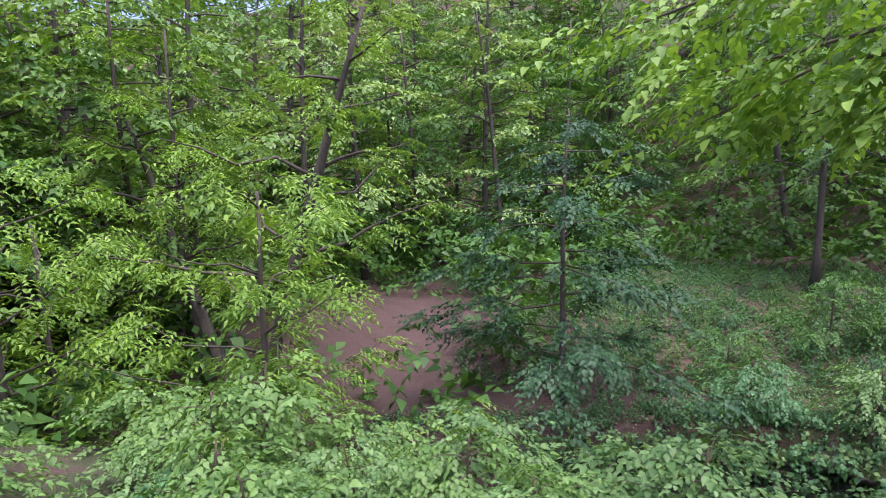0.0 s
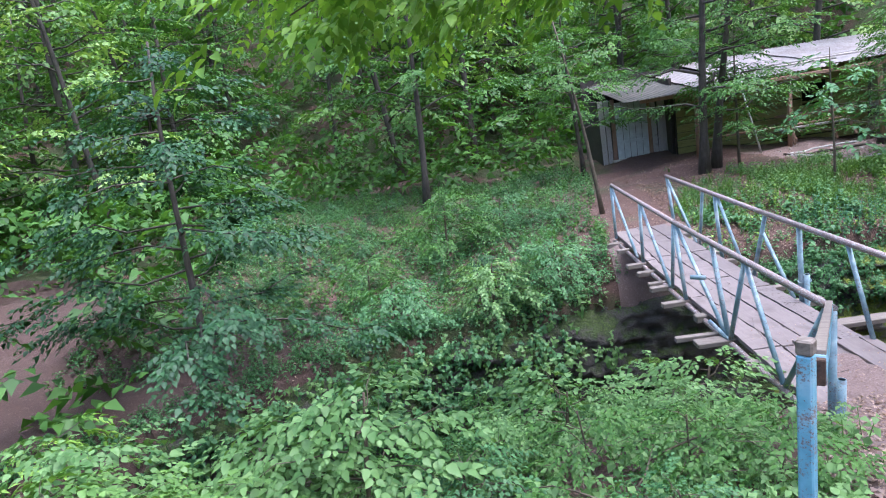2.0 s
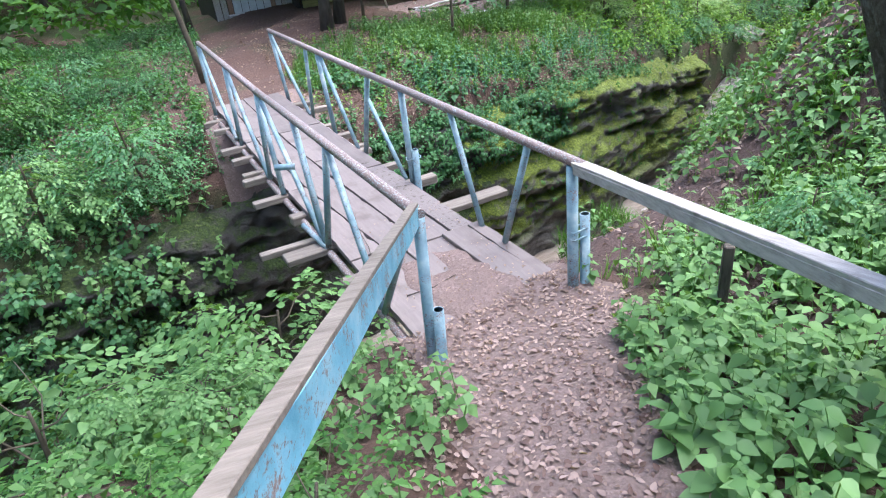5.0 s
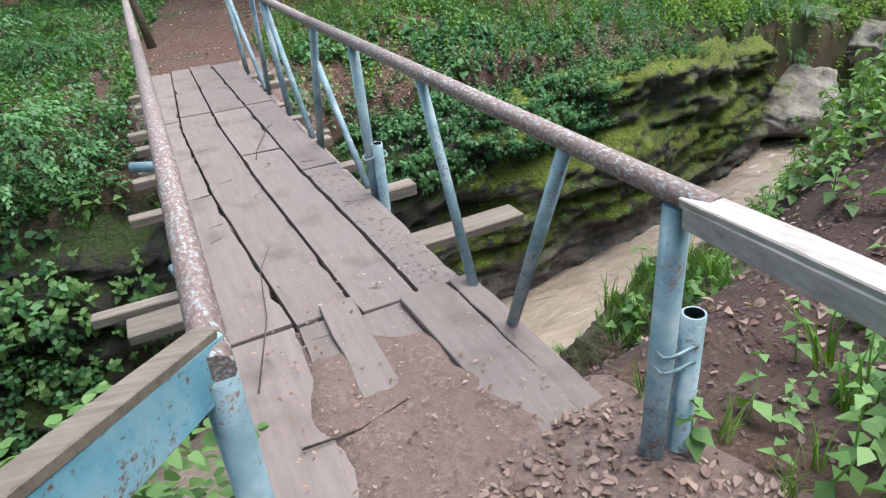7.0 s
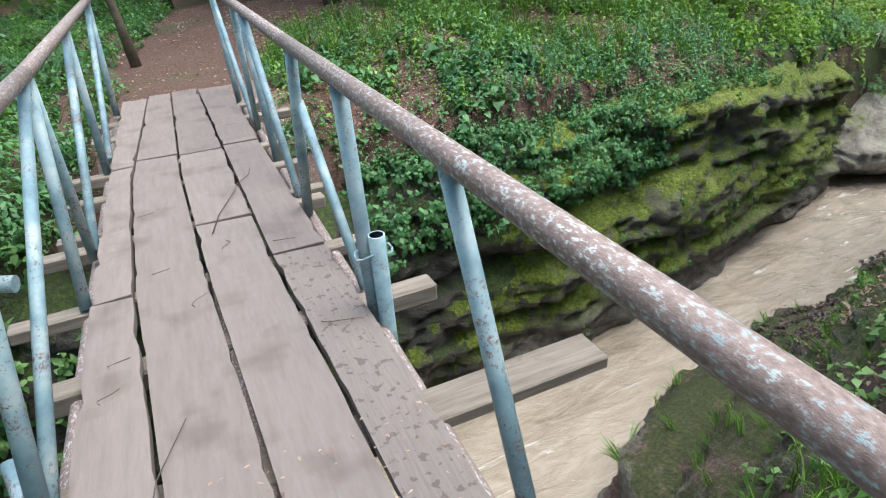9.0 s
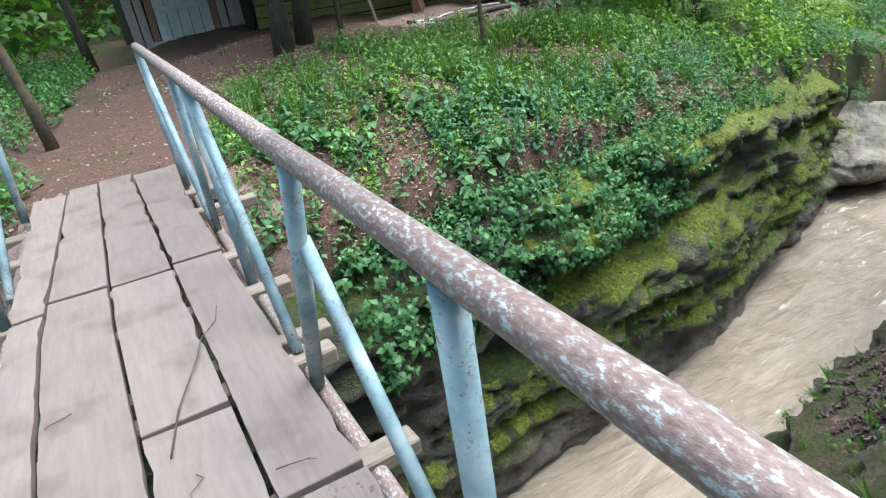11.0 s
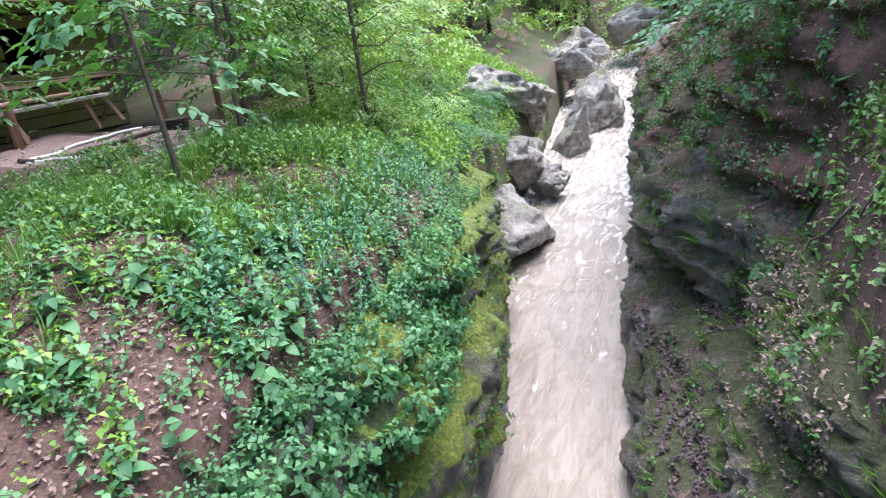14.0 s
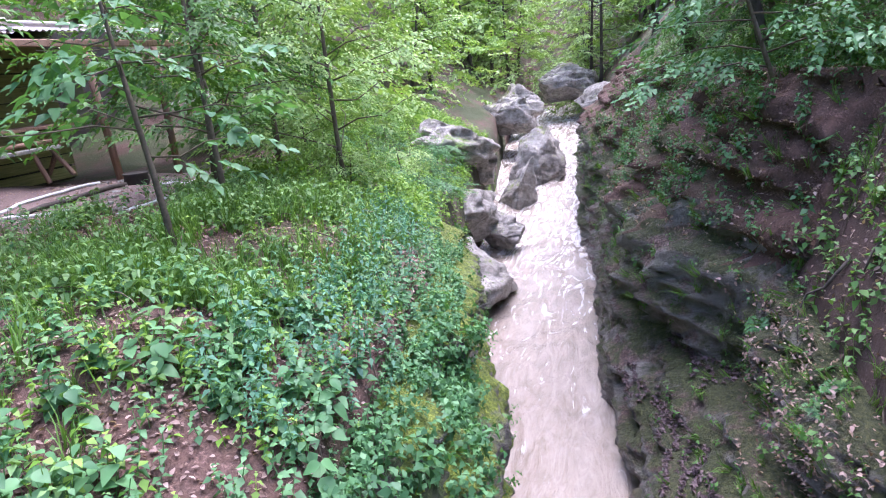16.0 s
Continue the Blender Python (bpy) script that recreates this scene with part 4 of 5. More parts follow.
def twig_strip(a, b, r):
    a, b = np.array(a, float), np.array(b, float)
    v = np.array([a + (r, 0, 0), a - (r, 0, 0), b - (r * 0.5, 0, 0), b + (r * 0.5, 0, 0), a + (0, 0, r), a - (0, 0, r), b - (0, 0, r * 0.5), b + (0, 0, r * 0.5)])
    return v, np.array([(0, 1, 2, 3), (4, 5, 6, 7)])


def spray(seed, length=0.5, leaves=13, leaf=0.085, slim=0.52, fine=True, sag=0.25):
    """A leafy twig along +y, leaves left and right, nearly flat."""
    r = np.random.default_rng(seed)
    out = []
    for i in range(leaves):
        u = (i + 0.6) / leaves
        side = 1 if i % 2 else -1
        s = leaf * r.uniform(0.7, 1.2) * (1.1 - 0.35 * abs(u - 0.5))
        v, f = leaf_shape(s, s * slim, r.uniform(0.15, 0.5), r.uniform(0.05, 0.45), fine)
        ang = -side * r.uniform(0.6, 1.25) * (1 - 0.55 * u)
        y = length * u
        out.append((turned(v, r.uniform(-0.35, 0.15), r.uniform(-0.4, 0.4), ang, (r.uniform(-0.02, 0.02), y, -sag * length * u * u + r.uniform(-0.02, 0.02))), f))
    return joined(out)


def pinnate(seed, length=0.32, pairs=5, leaf=0.1, fine=True):
    """A compound leaf: paired leaflets on a drooping stalk."""
    r = np.random.default_rng(seed)
    out = []
    for i in range(pairs * 2 + 1):
        k = i // 2
        u = (k + 1.2) / (pairs + 1.2)
        side = 0 if i == pairs * 2 else (1 if i % 2 else -1)
        s = leaf * r.uniform(0.85, 1.1)
        v, f = leaf_shape(s, s * 0.36, 0.3, r.uniform(0.1, 0.35), fine)
        out.append((turned(v, r.uniform(-0.3, 0.1), 0, -side * r.uniform(0.85, 1.15), (0, length * u, -0.4 * length * u * u)), f))
    return joined(out)


def herb(seed, height=0.3, pairs=4, leaf=0.08, slim=0.6, fine=False):
    """An upright plant with crosswise pairs of leaves."""
    r = np.random.default_rng(seed)
    out = []
    lean = r.uniform(-0.15, 0.15, 2)
    for i in range(pairs):
        u = (i + 1) / pairs
        s = leaf * (1.15 - 0.5 * u) * r.uniform(0.8, 1.15)
        for k in range(2):
            v, f = leaf_shape(s, s * slim, r.uniform(0.15, 0.4), r.uniform(0.1, 0.5), fine)
            out.append((turned(v, r.uniform(-0.5, 0.2), 0, i * 1.57 + k * math.pi + r.uniform(-0.4, 0.4), (lean[0] * u * height, lean[1] * u * height, height * u)), f))
    out.append(twig_strip((0, 0, -0.03), (lean[0] * height, lean[1] * height, height), 0.004))
    return joined(out)


def tuft(seed, height=0.3, blades=14):
    r = np.random.default_rng(seed)
    out = []
    for _ in range(blades):
        a, h, bend = r.uniform(0, 6.28), height * r.uniform(0.6, 1.2), r.uniform(0.15, 0.6)
        v = np.array([(-0.005, 0, 0), (0.005, 0, 0), (0.004, bend * h * 0.35, h * 0.6), (-0.004, bend * h * 0.35, h * 0.6), (0.0005, bend * h, h * 0.9), (-0.0005, bend * h, h * 0.9)])
        out.append((turned(v, 0, 0, a, (r.uniform(-0.04, 0.04), r.uniform(-0.04, 0.04), -0.02)), np.array([(0, 1, 2, 3), (3, 2, 4, 5)])))
    return joined(out)


def fern(seed, fronds=8, length=0.5):
    r = np.random.default_rng(seed)
    out = []
    for k in range(fronds):
        a, L = 6.28 * k / fronds + r.uniform(-0.3, 0.3), length * r.uniform(0.7, 1.1)
        for i in range(13):
            u = (i + 1) / 13
            s = L * 0.3 * math.sin(math.pi * (0.12 + 0.86 * u)) + 0.01
            for side in (-1, 1):
                v, f = leaf_shape(s, s * 0.3, 0.1, 0.2, False)
                out.append((turned(turned(v, 0, 0, -side * 1.25, (0, L * u * 0.85, L * (0.75 * u - 0.62 * u * u))), 0, 0, a), f))
    return joined(out)


def scatter(protos, places, scale, rng, tilt=0.25, yaw=None, pitch=None):
    """Copies of the small shapes at the places, as one array mesh."""
    vs, fs, n = [], [], 0
    pick = rng.integers(0, len(protos), len(places))
    sc = rng.uniform(scale[0], scale[1], len(places))
    ya = rng.uniform(0, 2 * np.pi, len(places)) if yaw is None else yaw
    tx = rng.uniform(-tilt, tilt, len(places)) + (0 if pitch is None else pitch)
    ty = rng.uniform(-tilt, tilt, len(places))
    for k, (pv, pf) in enumerate(protos):
        idx = np.nonzero(pick == k)[0]
        if not len(idx):
            continue
        cz, sz, cx, sx, cy, sy = np.cos(ya[idx]), np.sin(ya[idx]), np.cos(tx[idx]), np.sin(tx[idx]), np.cos(ty[idx]), np.sin(ty[idx])
        p = pv[None] * sc[idx][:, None, None]
        x, y, z = p[..., 0], p[..., 1], p[..., 2]
        x, z = x * cy[:, None] + z * sy[:, None], -x * sy[:, None] + z * cy[:, None]
        y, z = y * cx[:, None] - z * sx[:, None], y * sx[:, None] + z * cx[:, None]
        x, y = x * cz[:, None] - y * sz[:, None], x * sz[:, None] + y * cz[:, None]
        v = np.stack([x, y, z], -1) + places[idx][:, None]
        f = pf[None] + (np.arange(len(idx)) * len(pv))[:, None, None] + n
        vs.append(v.reshape(-1, 3))
        fs.append(f.reshape(-1, pf.shape[1]))
        n += v.shape[0] * v.shape[1]
    return np.concatenate(vs), np.concatenate(fs)


SPRAYS = [spray(i, 0.46, 12, 0.078, 0.56, False) for i in range(5)]
SPRAYS_NEAR = [spray(60 + i, 0.46, 11, 0.085, 0.72) for i in range(5)]
SPRAYS_BIG = [spray(20 + i, 0.5, 10, 0.105, 0.6) for i in range(4)]
SPRAYS_FAR = [spray(40 + i, 0.75, 8, 0.19, 0.6, False) for i in range(5)]
SPRAYS_BROAD = [spray(90 + i, 0.5, 8, 0.15, 0.62) for i in range(4)]
PINNATES = [pinnate(i, 0.3, 4, 0.09, False) for i in range(4)]


# ---- trees ----
def grow(rng, height, lean, radius, limbs, first, reach, rise, layered):
    """Trunk and limbs as a bmesh, and places for leafy twigs with their headings."""
    bm, spots = bmesh.new(), []
    n = 9
    pts, rad = [], []
    wob = rng.uniform(0, 6, 2)
    for i in range(n):
        u = i / (n - 1)
        pts.append((lean[0] * u + 0.05 * height * 0.3 * math.sin(3 * u + wob[0]) * u, lean[1] * u + 0.05 * height * 0.3 * math.sin(4 * u + wob[1]) * u, height * u - 0.15 * (i == 0)))
        rad.append(radius * (1 - 0.8 * u) * (1.35 if i == 0 else 1) + 0.006)
    bent_tube(bm, pts, rad, 9 if radius > 0.03 else 5, 0.35)
    P = np.array(pts)
    for k in range(limbs):
        u = first + (0.98 - first) * (k + rng.uniform(0, 0.9)) / limbs
        b = np.array([np.interp(u * (n - 1), range(n), P[:, c]) for c in range(3)])
        a = k * 2.4 + rng.uniform(-0.5, 0.5)
        L = reach * (1.15 - 0.75 * max(0.0, (u - 0.35)) / 0.65) * rng.uniform(0.7, 1.15)
        d = np.array([math.cos(a), math.sin(a), 0])
        bp = [b]
        for j in range(1, 5):
            v = j / 4
            bp.append(b + d * L * v + np.array([0, 0, L * (rise * v - layered * 0.35 * v * v)]) + rng.normal(0, 0.04 * L, 3))
        br = radius * 0.34 * (1 - 0.5 * u) + 0.004
        bent_tube(bm, bp, [br, br * 0.8, br * 0.6, br * 0.42, br * 0.2], 4 if radius > 0.03 else 3)
        steps = max(5, int(L / 0.14))
        for s in range(steps):
            v = 0.22 + 0.78 * s / steps
            c = np.array([np.interp(v * 4, range(5), np.array(bp)[:, q]) for q in range(3)])
            for side in (-1, 1):
                head = a + side * rng.uniform(0.35, 1.3) * (1.1 - 0.6 * v)
                off = np.array([math.cos(head), math.sin(head), 0]) * rng.uniform(0, 0.3) * L * 0.35 * (1 - v * 0.4)
                spots.append((*(c + off + (0, 0, rng.normal(0, 0.06))), head))
    return bm, np.array(spots)


def tree(label, at, height, lean, radius, limbs, first, reach, rise=0.3, layered=0.3, leafmat=None, protos=None, scale=(0.8, 1.3), seed=0, name="tree", category="tree", group="", dense=1.0):
    rng = np.random.default_rng(seed)
    t = thing(name, label, category, group, at=(at[0], at[1], land_at(*at) if len(at) == 2 else at[2]))
    bm, spots = grow(rng, height, lean, radius, limbs, first, reach, rise, layered)
    part("trunk" if name == "tree" else "stem", bm, BARK if radius > 0.05 else TWIG, t)
    if dense != 1.0:
        k = rng.permutation(len(spots))[: int(len(spots) * dense)] if dense < 1 else rng.integers(0, len(spots), int(len(spots) * dense))
        spots = spots[k]
        spots[:, :3] += rng.normal(0, 0.07, (len(spots), 3))
    v, f = scatter(protos or SPRAYS, spots[:, :3], scale, rng, 0.3, spots[:, 3] - np.pi / 2, -0.12)
    part_ob = new("crown", mesh_of("crown", v, f, leafmat or LEAF_MID))
    part_ob.parent = t
    return t


# trees that stand by themselves near the path
ash = tree("young tree with bright compound leaves above the path", (-9.9, -1.4), 7.5, (0.4, 0.3), 0.075, 24, 0.25, 2.4, 0.45, 0.35, LEAF_BRIGHT, PINNATES, (1.0, 1.5), 3, dense=1.5)
tree("mossy forked old tree leaning over the slope", (-13.2, 1.0), 8.0, (2.6, 1.0), 0.16, 16, 0.3, 2.8, 0.4, 0.35, LEAF_BRIGHT, PINNATES, (1.1, 1.6), 4, dense=1.3)
tree("mossy old tree leaning away over the slope", (-13.5, 1.2), 7.0, (-3.4, -0.4), 0.15, 14, 0.35, 2.6, 0.4, 0.35, LEAF_BRIGHT, PINNATES, (1.1, 1.6), 5, dense=1.3)
tree("young dark-leaved tree with flat layered branches", (-8.6, 5.2), 6.0, (0.2, 0.5), 0.07, 28, 0.12, 2.7, 0.1, 0.3, LEAF_SHADE, SPRAYS_BIG, (0.8, 1.2), 6, dense=1.25)
tree("low spreading dark-leaved young tree on the gorge rim", (-7.0, 3.6), 2.2, (0.2, -0.4), 0.045, 20, 0.15, 2.3, 0.05, 0.3, LEAF_SHADE, SPRAYS_BROAD, (0.5, 0.85), 7, dense=1.4)
tree("slender tree in the dim wood", (-4.8, 13.6), 8.0, (0.5, 0.2), 0.11, 16, 0.35, 2.6, 0.3, 0.4, LEAF_MID, SPRAYS_BIG, (0.9, 1.5), 8)
tree("dark twin-trunked tree before the hut", (2.65, 10.9), 7.5, (0.3, 0.3), 0.12, 22, 0.16, 2.0, 0.3, 0.4, LEAF_MID, SPRAYS, (0.9, 1.4), 9)
tree("dark trunk leaning beside the hut path", (3.05, 11.2), 7.0, (0.9, 0.2), 0.1, 18, 0.2, 1.8, 0.3, 0.4, LEAF_MID, SPRAYS, (0.9, 1.4), 10)
tree("thin crooked sapling at the bridge end", (-0.4, 9.2), 4.5, (-0.6, 0.3), 0.05, 10, 0.6, 1.4, 0.3, 0.4, LEAF_MID, SPRAYS, (0.8, 1.2), 11)
tree("slender sapling with broad leaves on the bank", (4.65, 8.75), 2.9, (0.12, 0.3), 0.027, 13, 0.3, 1.3, 0.12, 0.25, LEAF_NETTLE, SPRAYS_BROAD, (0.7, 1.0), 12, dense=0.32)
tree("bushy young tree on the bank above the cliff", (6.6, 9.6), 3.6, (0.2, 0.2), 0.035, 20, 0.2, 1.3, 0.35, 0.3, LEAF_MID, SPRAYS, (0.8, 1.2), 13, dense=0.8)
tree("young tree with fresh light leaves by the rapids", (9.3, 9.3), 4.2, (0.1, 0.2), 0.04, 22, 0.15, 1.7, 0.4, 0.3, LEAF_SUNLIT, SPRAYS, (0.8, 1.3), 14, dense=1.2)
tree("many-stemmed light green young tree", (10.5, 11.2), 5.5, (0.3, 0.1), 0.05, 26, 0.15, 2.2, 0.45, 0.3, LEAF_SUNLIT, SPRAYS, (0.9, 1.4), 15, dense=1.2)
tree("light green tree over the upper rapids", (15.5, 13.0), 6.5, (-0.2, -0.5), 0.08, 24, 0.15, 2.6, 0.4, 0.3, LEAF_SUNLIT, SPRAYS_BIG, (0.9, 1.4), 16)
tree("overhanging tree on the steep south bank", (12.5, 2.6), 6.0, (-0.3, 1.6), 0.09, 20, 0.2, 2.4, 0.2, 0.4, LEAF_MID, SPRAYS_BIG, (0.8, 1.3), 17)
tree("dark tree leaning over the river from the south", (19.0, 3.2), 8.5, (-0.6, 2.6), 0.14, 20, 0.3, 3.0, 0.2, 0.4, LEAF_MID, SPRAYS_BIG, (0.9, 1.5), 18)

for x, y, s, a in ((-12.2, -3.4, 1.0, 70), (-11.6, -0.4, 0.8, 160), (-15.5, 1.5, 1.1, 250), (-14.0, -2.0, 1.15, 20)):
    copy_thing(ash, pose(x, y, land_at(x, y), 3, -2, a) @ Matrix.Diagonal((s, s, s, 1)))
tree("leafy young tree beside the hut", (7.9, 10.7), 4.6, (0.2, -0.2), 0.045, 24, 0.15, 1.8, 0.35, 0.35, LEAF_MID, SPRAYS, (0.9, 1.4), 61, dense=1.1)
tree("leafy sapling before the hut wall", (3.7, 11.3), 3.6, (0.1, 0.2), 0.035, 18, 0.2, 1.3, 0.3, 0.35, LEAF_MID, SPRAYS, (0.8, 1.2), 62, dense=0.9)
tree("leafy tree by the outhouse door", (0.2, 14.2), 5.5, (-0.3, -0.2), 0.07, 22, 0.25, 1.9, 0.3, 0.4, LEAF_MID, SPRAYS, (0.9, 1.3), 63, dense=1.0)
tree("small tree growing on the south rock wall", (9.6, 2.9), 2.6, (0.1, 0.9), 0.035, 18, 0.2, 1.6, 0.15, 0.35, LEAF_NETTLE, SPRAYS_BIG, (0.7, 1.1), 64, dense=0.8)
tree("small bushy tree on the south slope", (14.0, 2.2), 3.6, (0.0, 1.0), 0.05, 20, 0.15, 1.9, 0.2, 0.35, LEAF_MID, SPRAYS, (0.9, 1.3), 65, dense=1.0)

tree("spreading pale-leaved bush on the far rim", (-3.3, 6.4), 1.1, (0.1, -0.3), 0.03, 14, 0.25, 0.9, 0.15, 0.35, LEAF_FRESH, SPRAYS, (0.8, 1.2), 71, "shrub", "shrub", dense=1.2)
tree("spreading dark-leaved bush on the far rim", (-5.3, 6.6), 1.0, (0.1, -0.3), 0.03, 14, 0.2, 0.9, 0.12, 0.35, LEAF_NETTLE, SPRAYS, (0.8, 1.2), 72, "shrub", "shrub", dense=1.2)
tree("low leafy bush beside the far bridge end", (-1.9, 6.6), 1.3, (-0.1, -0.3), 0.03, 16, 0.2, 1.1, 0.2, 0.35, LEAF_NETTLE, SPRAYS, (0.7, 1.1), 73, "shrub", "shrub", dense=1.1)
tree("tall leafy bush in the far slope herbs", (-4.2, 9.6), 1.7, (0.1, 0.1), 0.03, 16, 0.2, 1.1, 0.3, 0.35, LEAF_MID, SPRAYS, (0.8, 1.2), 74, "shrub", "shrub", dense=1.1)

# the big leaning trunk beside the path
big = thing("tree", "thick rough-barked leaning tree with moss on the trunk", "tree", at=(0.45, -2.75, 0.8))
bmt = bmesh.new()
bent_tube(bmt, [(0.1, -0.25, -0.5), (0.04, -0.08, -0.15), (-0.03, 0.08, 0.0), (-0.09, 0.26, 0.35), (-0.13, 0.41, 0.7), (-0.27, 0.84, 1.8), (-0.4, 1.25, 2.9), (-0.6, 1.9, 4.6), (-0.8, 2.8, 7.3)], [0.45, 0.38, 0.32, 0.275, 0.26, 0.255, 0.23, 0.19, 0.1], 20, 0.2)
bmesh.ops.subdivide_edges(bmt, edges=bmt.edges[:], cuts=3, use_grid_fill=True)
for v in bmt.verts:
    k = noise.fractal(Vector((v.co.x * 9, v.co.y * 9, v.co.z * 2.2)), 1.0, 2.0, 4)
    v.co += Vector((v.co.x + 0.12 * v.co.z, v.co.y - 0.42 * v.co.z, 0)).normalized() * 0.028 * k
BIG_BARK = bark_material()
part("trunk", bmt, BIG_BARK, big)
rb = np.random.default_rng(33)
limb, spots = bmesh.new(), []
for a, L, z0, drop in ((2.75, 4.2, 4.0, 0.5), (2.9, 4.8, 4.2, 0.42), (2.6, 3.8, 3.9, 0.45), (3.05, 5.2, 4.6, 0.4), (2.4, 3.6, 4.0, 0.35), (2.8, 5.0, 4.9, 0.45), (3.0, 4.4, 3.8, 0.4)):
    b = np.array([-0.5, 1.7, z0 - 0.7])
    bp = [b + np.array([math.cos(a), math.sin(a), 0]) * L * v + np.array([0, 0, 1.1 * v - drop * 2.6 * v * v]) + rb.normal(0, 0.06, 3) for v in (0, 0.2, 0.4, 0.6, 0.8, 1.0)]
    bent_tube(limb, bp, [0.06, 0.045, 0.034, 0.024, 0.016, 0.006], 6)
    for s in range(74):
        v = rb.uniform(0.4, 1.0)
        c = np.array([np.interp(v * 5, range(6), np.array(bp)[:, q]) for q in range(3)])
        h = a + rb.choice([-1, 1]) * rb.uniform(0.3, 1.3)
        spots.append((*(c + np.array([math.cos(h), math.sin(h), 0]) * rb.uniform(0, 0.8) + (0, 0, rb.normal(-0.08, 0.12))), h))
part("limb", limb, TWIG, big)
spots = np.array(spots)
v, f = scatter(SPRAYS_BIG, spots[:, :3], (0.8, 1.2), rb, 0.35, spots[:, 3] - np.pi / 2, -0.3)
cr = new("crown", mesh_of("crown", v, f, LEAF_BRIGHT))
cr.parent = big

# ---- shrubs ----
shrub_kinds = []
for k, (mat, protos, h, reach, n) in enumerate(((LEAF_FRESH, SPRAYS_NEAR, 1.0, 0.85, 13), (LEAF_LUSH, SPRAYS_NEAR, 1.1, 0.8, 13), (LEAF_NETTLE, SPRAYS, 0.8, 0.7, 11), (LEAF_DARK, SPRAYS, 0.8, 0.8, 12), (LEAF_MID, SPRAYS, 1.0, 0.85, 11), (LEAF_SUNLIT, SPRAYS, 1.0, 0.8, 11))):
    shrub_kinds.append(tree("leafy green shrub with arching stems on the slope", (-70 + 3 * k, -50), h, (0.1, 0.1), 0.016, n, 0.1, reach, 0.45, 0.6, mat, protos, (0.6, 1.0), 50 + k, "shrub", "shrub", "shrubs on the gorge slopes"))


def plant_shrubs(kinds, spots, lo, hi):
    for x, y in spots:
        k = shrub_kinds[kinds[int(RNG.integers(len(kinds)))]]
        s = RNG.uniform(lo, hi)
        m = pose(x, y, land_at(x, y) - 0.03, 0, 0, RNG.uniform(0, 360)) @ Matrix.Diagonal((s, s, s * RNG.uniform(0.8, 1.15), 1))
        copy_thing(k, m)


def inside(n, x0, x1, y0, y1, keep=None):
    out = []
    while len(out) < n:
        x, y = RNG.uniform(x0, x1), RNG.uniform(y0, y1)
        if north_edge(x) + 0.4 > y > south_edge(x) - 0.2:
            continue
        if keep is None or keep(x, y):
            out.append((x, y))
    return out


def off_path(x, y):
    px = 0.62 * min(0.0, y + 0.4)
    return not (y < 0.4 and px - 0.75 < x < px + 0.9) and not (abs(x) < 0.9 and 5 < y < 12) and not (-4.6 < x < -2.3 and y < -4.6)


plant_shrubs([2, 4, 0, 4], inside(24, -4.4, -1.2, -2.2, 2.4, lambda x, y: off_path(x, y) and x < -1.0 - 0.25 * max(0.0, -y)), 0.4, 0.75)
plant_shrubs([1, 1, 0], inside(26, -9.5, -4.6, -5.0, -0.3), 0.5, 0.95)
plant_shrubs([1, 1, 2], [(-6.7, -5.2), (-6.2, -4.2), (-7.8, -5.3), (-5.6, -4.3)], 0.6, 0.85)
plant_shrubs([0, 0, 2], [(-2.4, 2.2), (-3.0, 2.3)], 0.5, 0.7)
plant_shrubs([0], [(-2.2, 0.9), (-1.6, 1.4), (-2.9, 0.5), (-3.6, 1.0), (-1.5, 0.6), (-2.6, 1.5), (-4.4, 0.6), (-3.3, 1.7)], 0.95, 1.25)
plant_shrubs([1, 2], [(-4.9, -3.8), (-4.3, -3.0), (-5.2, -3.1), (-3.9, -2.2), (-4.8, -2.2)], 0.5, 0.7)
plant_shrubs([3, 4, 2], inside(38, -8.5, -1.0, 5.9, 14.5, off_path), 0.3, 0.65)
plant_shrubs([0, 2], inside(12, 0.8, 3.4, -4.5, -0.9, off_path), 0.3, 0.5)
plant_shrubs([4, 3, 4], inside(60, 6.0, 24, -6.5, 3.2), 0.45, 1.0)
plant_shrubs([4, 2, 0], inside(24, 9.6, 22, 2.2, 4.9), 0.3, 0.65)
plant_shrubs([4, 5, 2], inside(40, 5.0, 20.0, 8.8, 14.0, lambda x, y: not (x < 11 and y > 9.8)), 0.5, 1.0)
for k, s in enumerate(shrub_kinds):
    x, y = [(-4.4, -1.4), (-8.0, -2.6), (-2.8, 10.4), (-3.6, 7.6), (-6.0, 8.0), (13.0, 12.0)][k]
    s.location = (x, y, land_at(x, y))


# ---- woods ----
wood_kinds = []
for k in range(5):
    wood_kinds.append(tree("tall leafy forest tree on the hillside", (-14.0 + 6 * k, 24 + 2 * (k % 2)), [9, 11, 8, 10, 12][k], (0.4, -0.3), 0.13, 22, 0.18, 3.0, 0.25, 0.4, [LEAF_MID, LEAF_LUSH, LEAF_BRIGHT, LEAF_MID, LEAF_SUNLIT][k], SPRAYS_FAR, (0.8, 1.5), 80 + k, group="forest trees", dense=0.36))
def clear(x, y):
    return (x + 14.5) ** 2 + (y - 5.5) ** 2 > 16


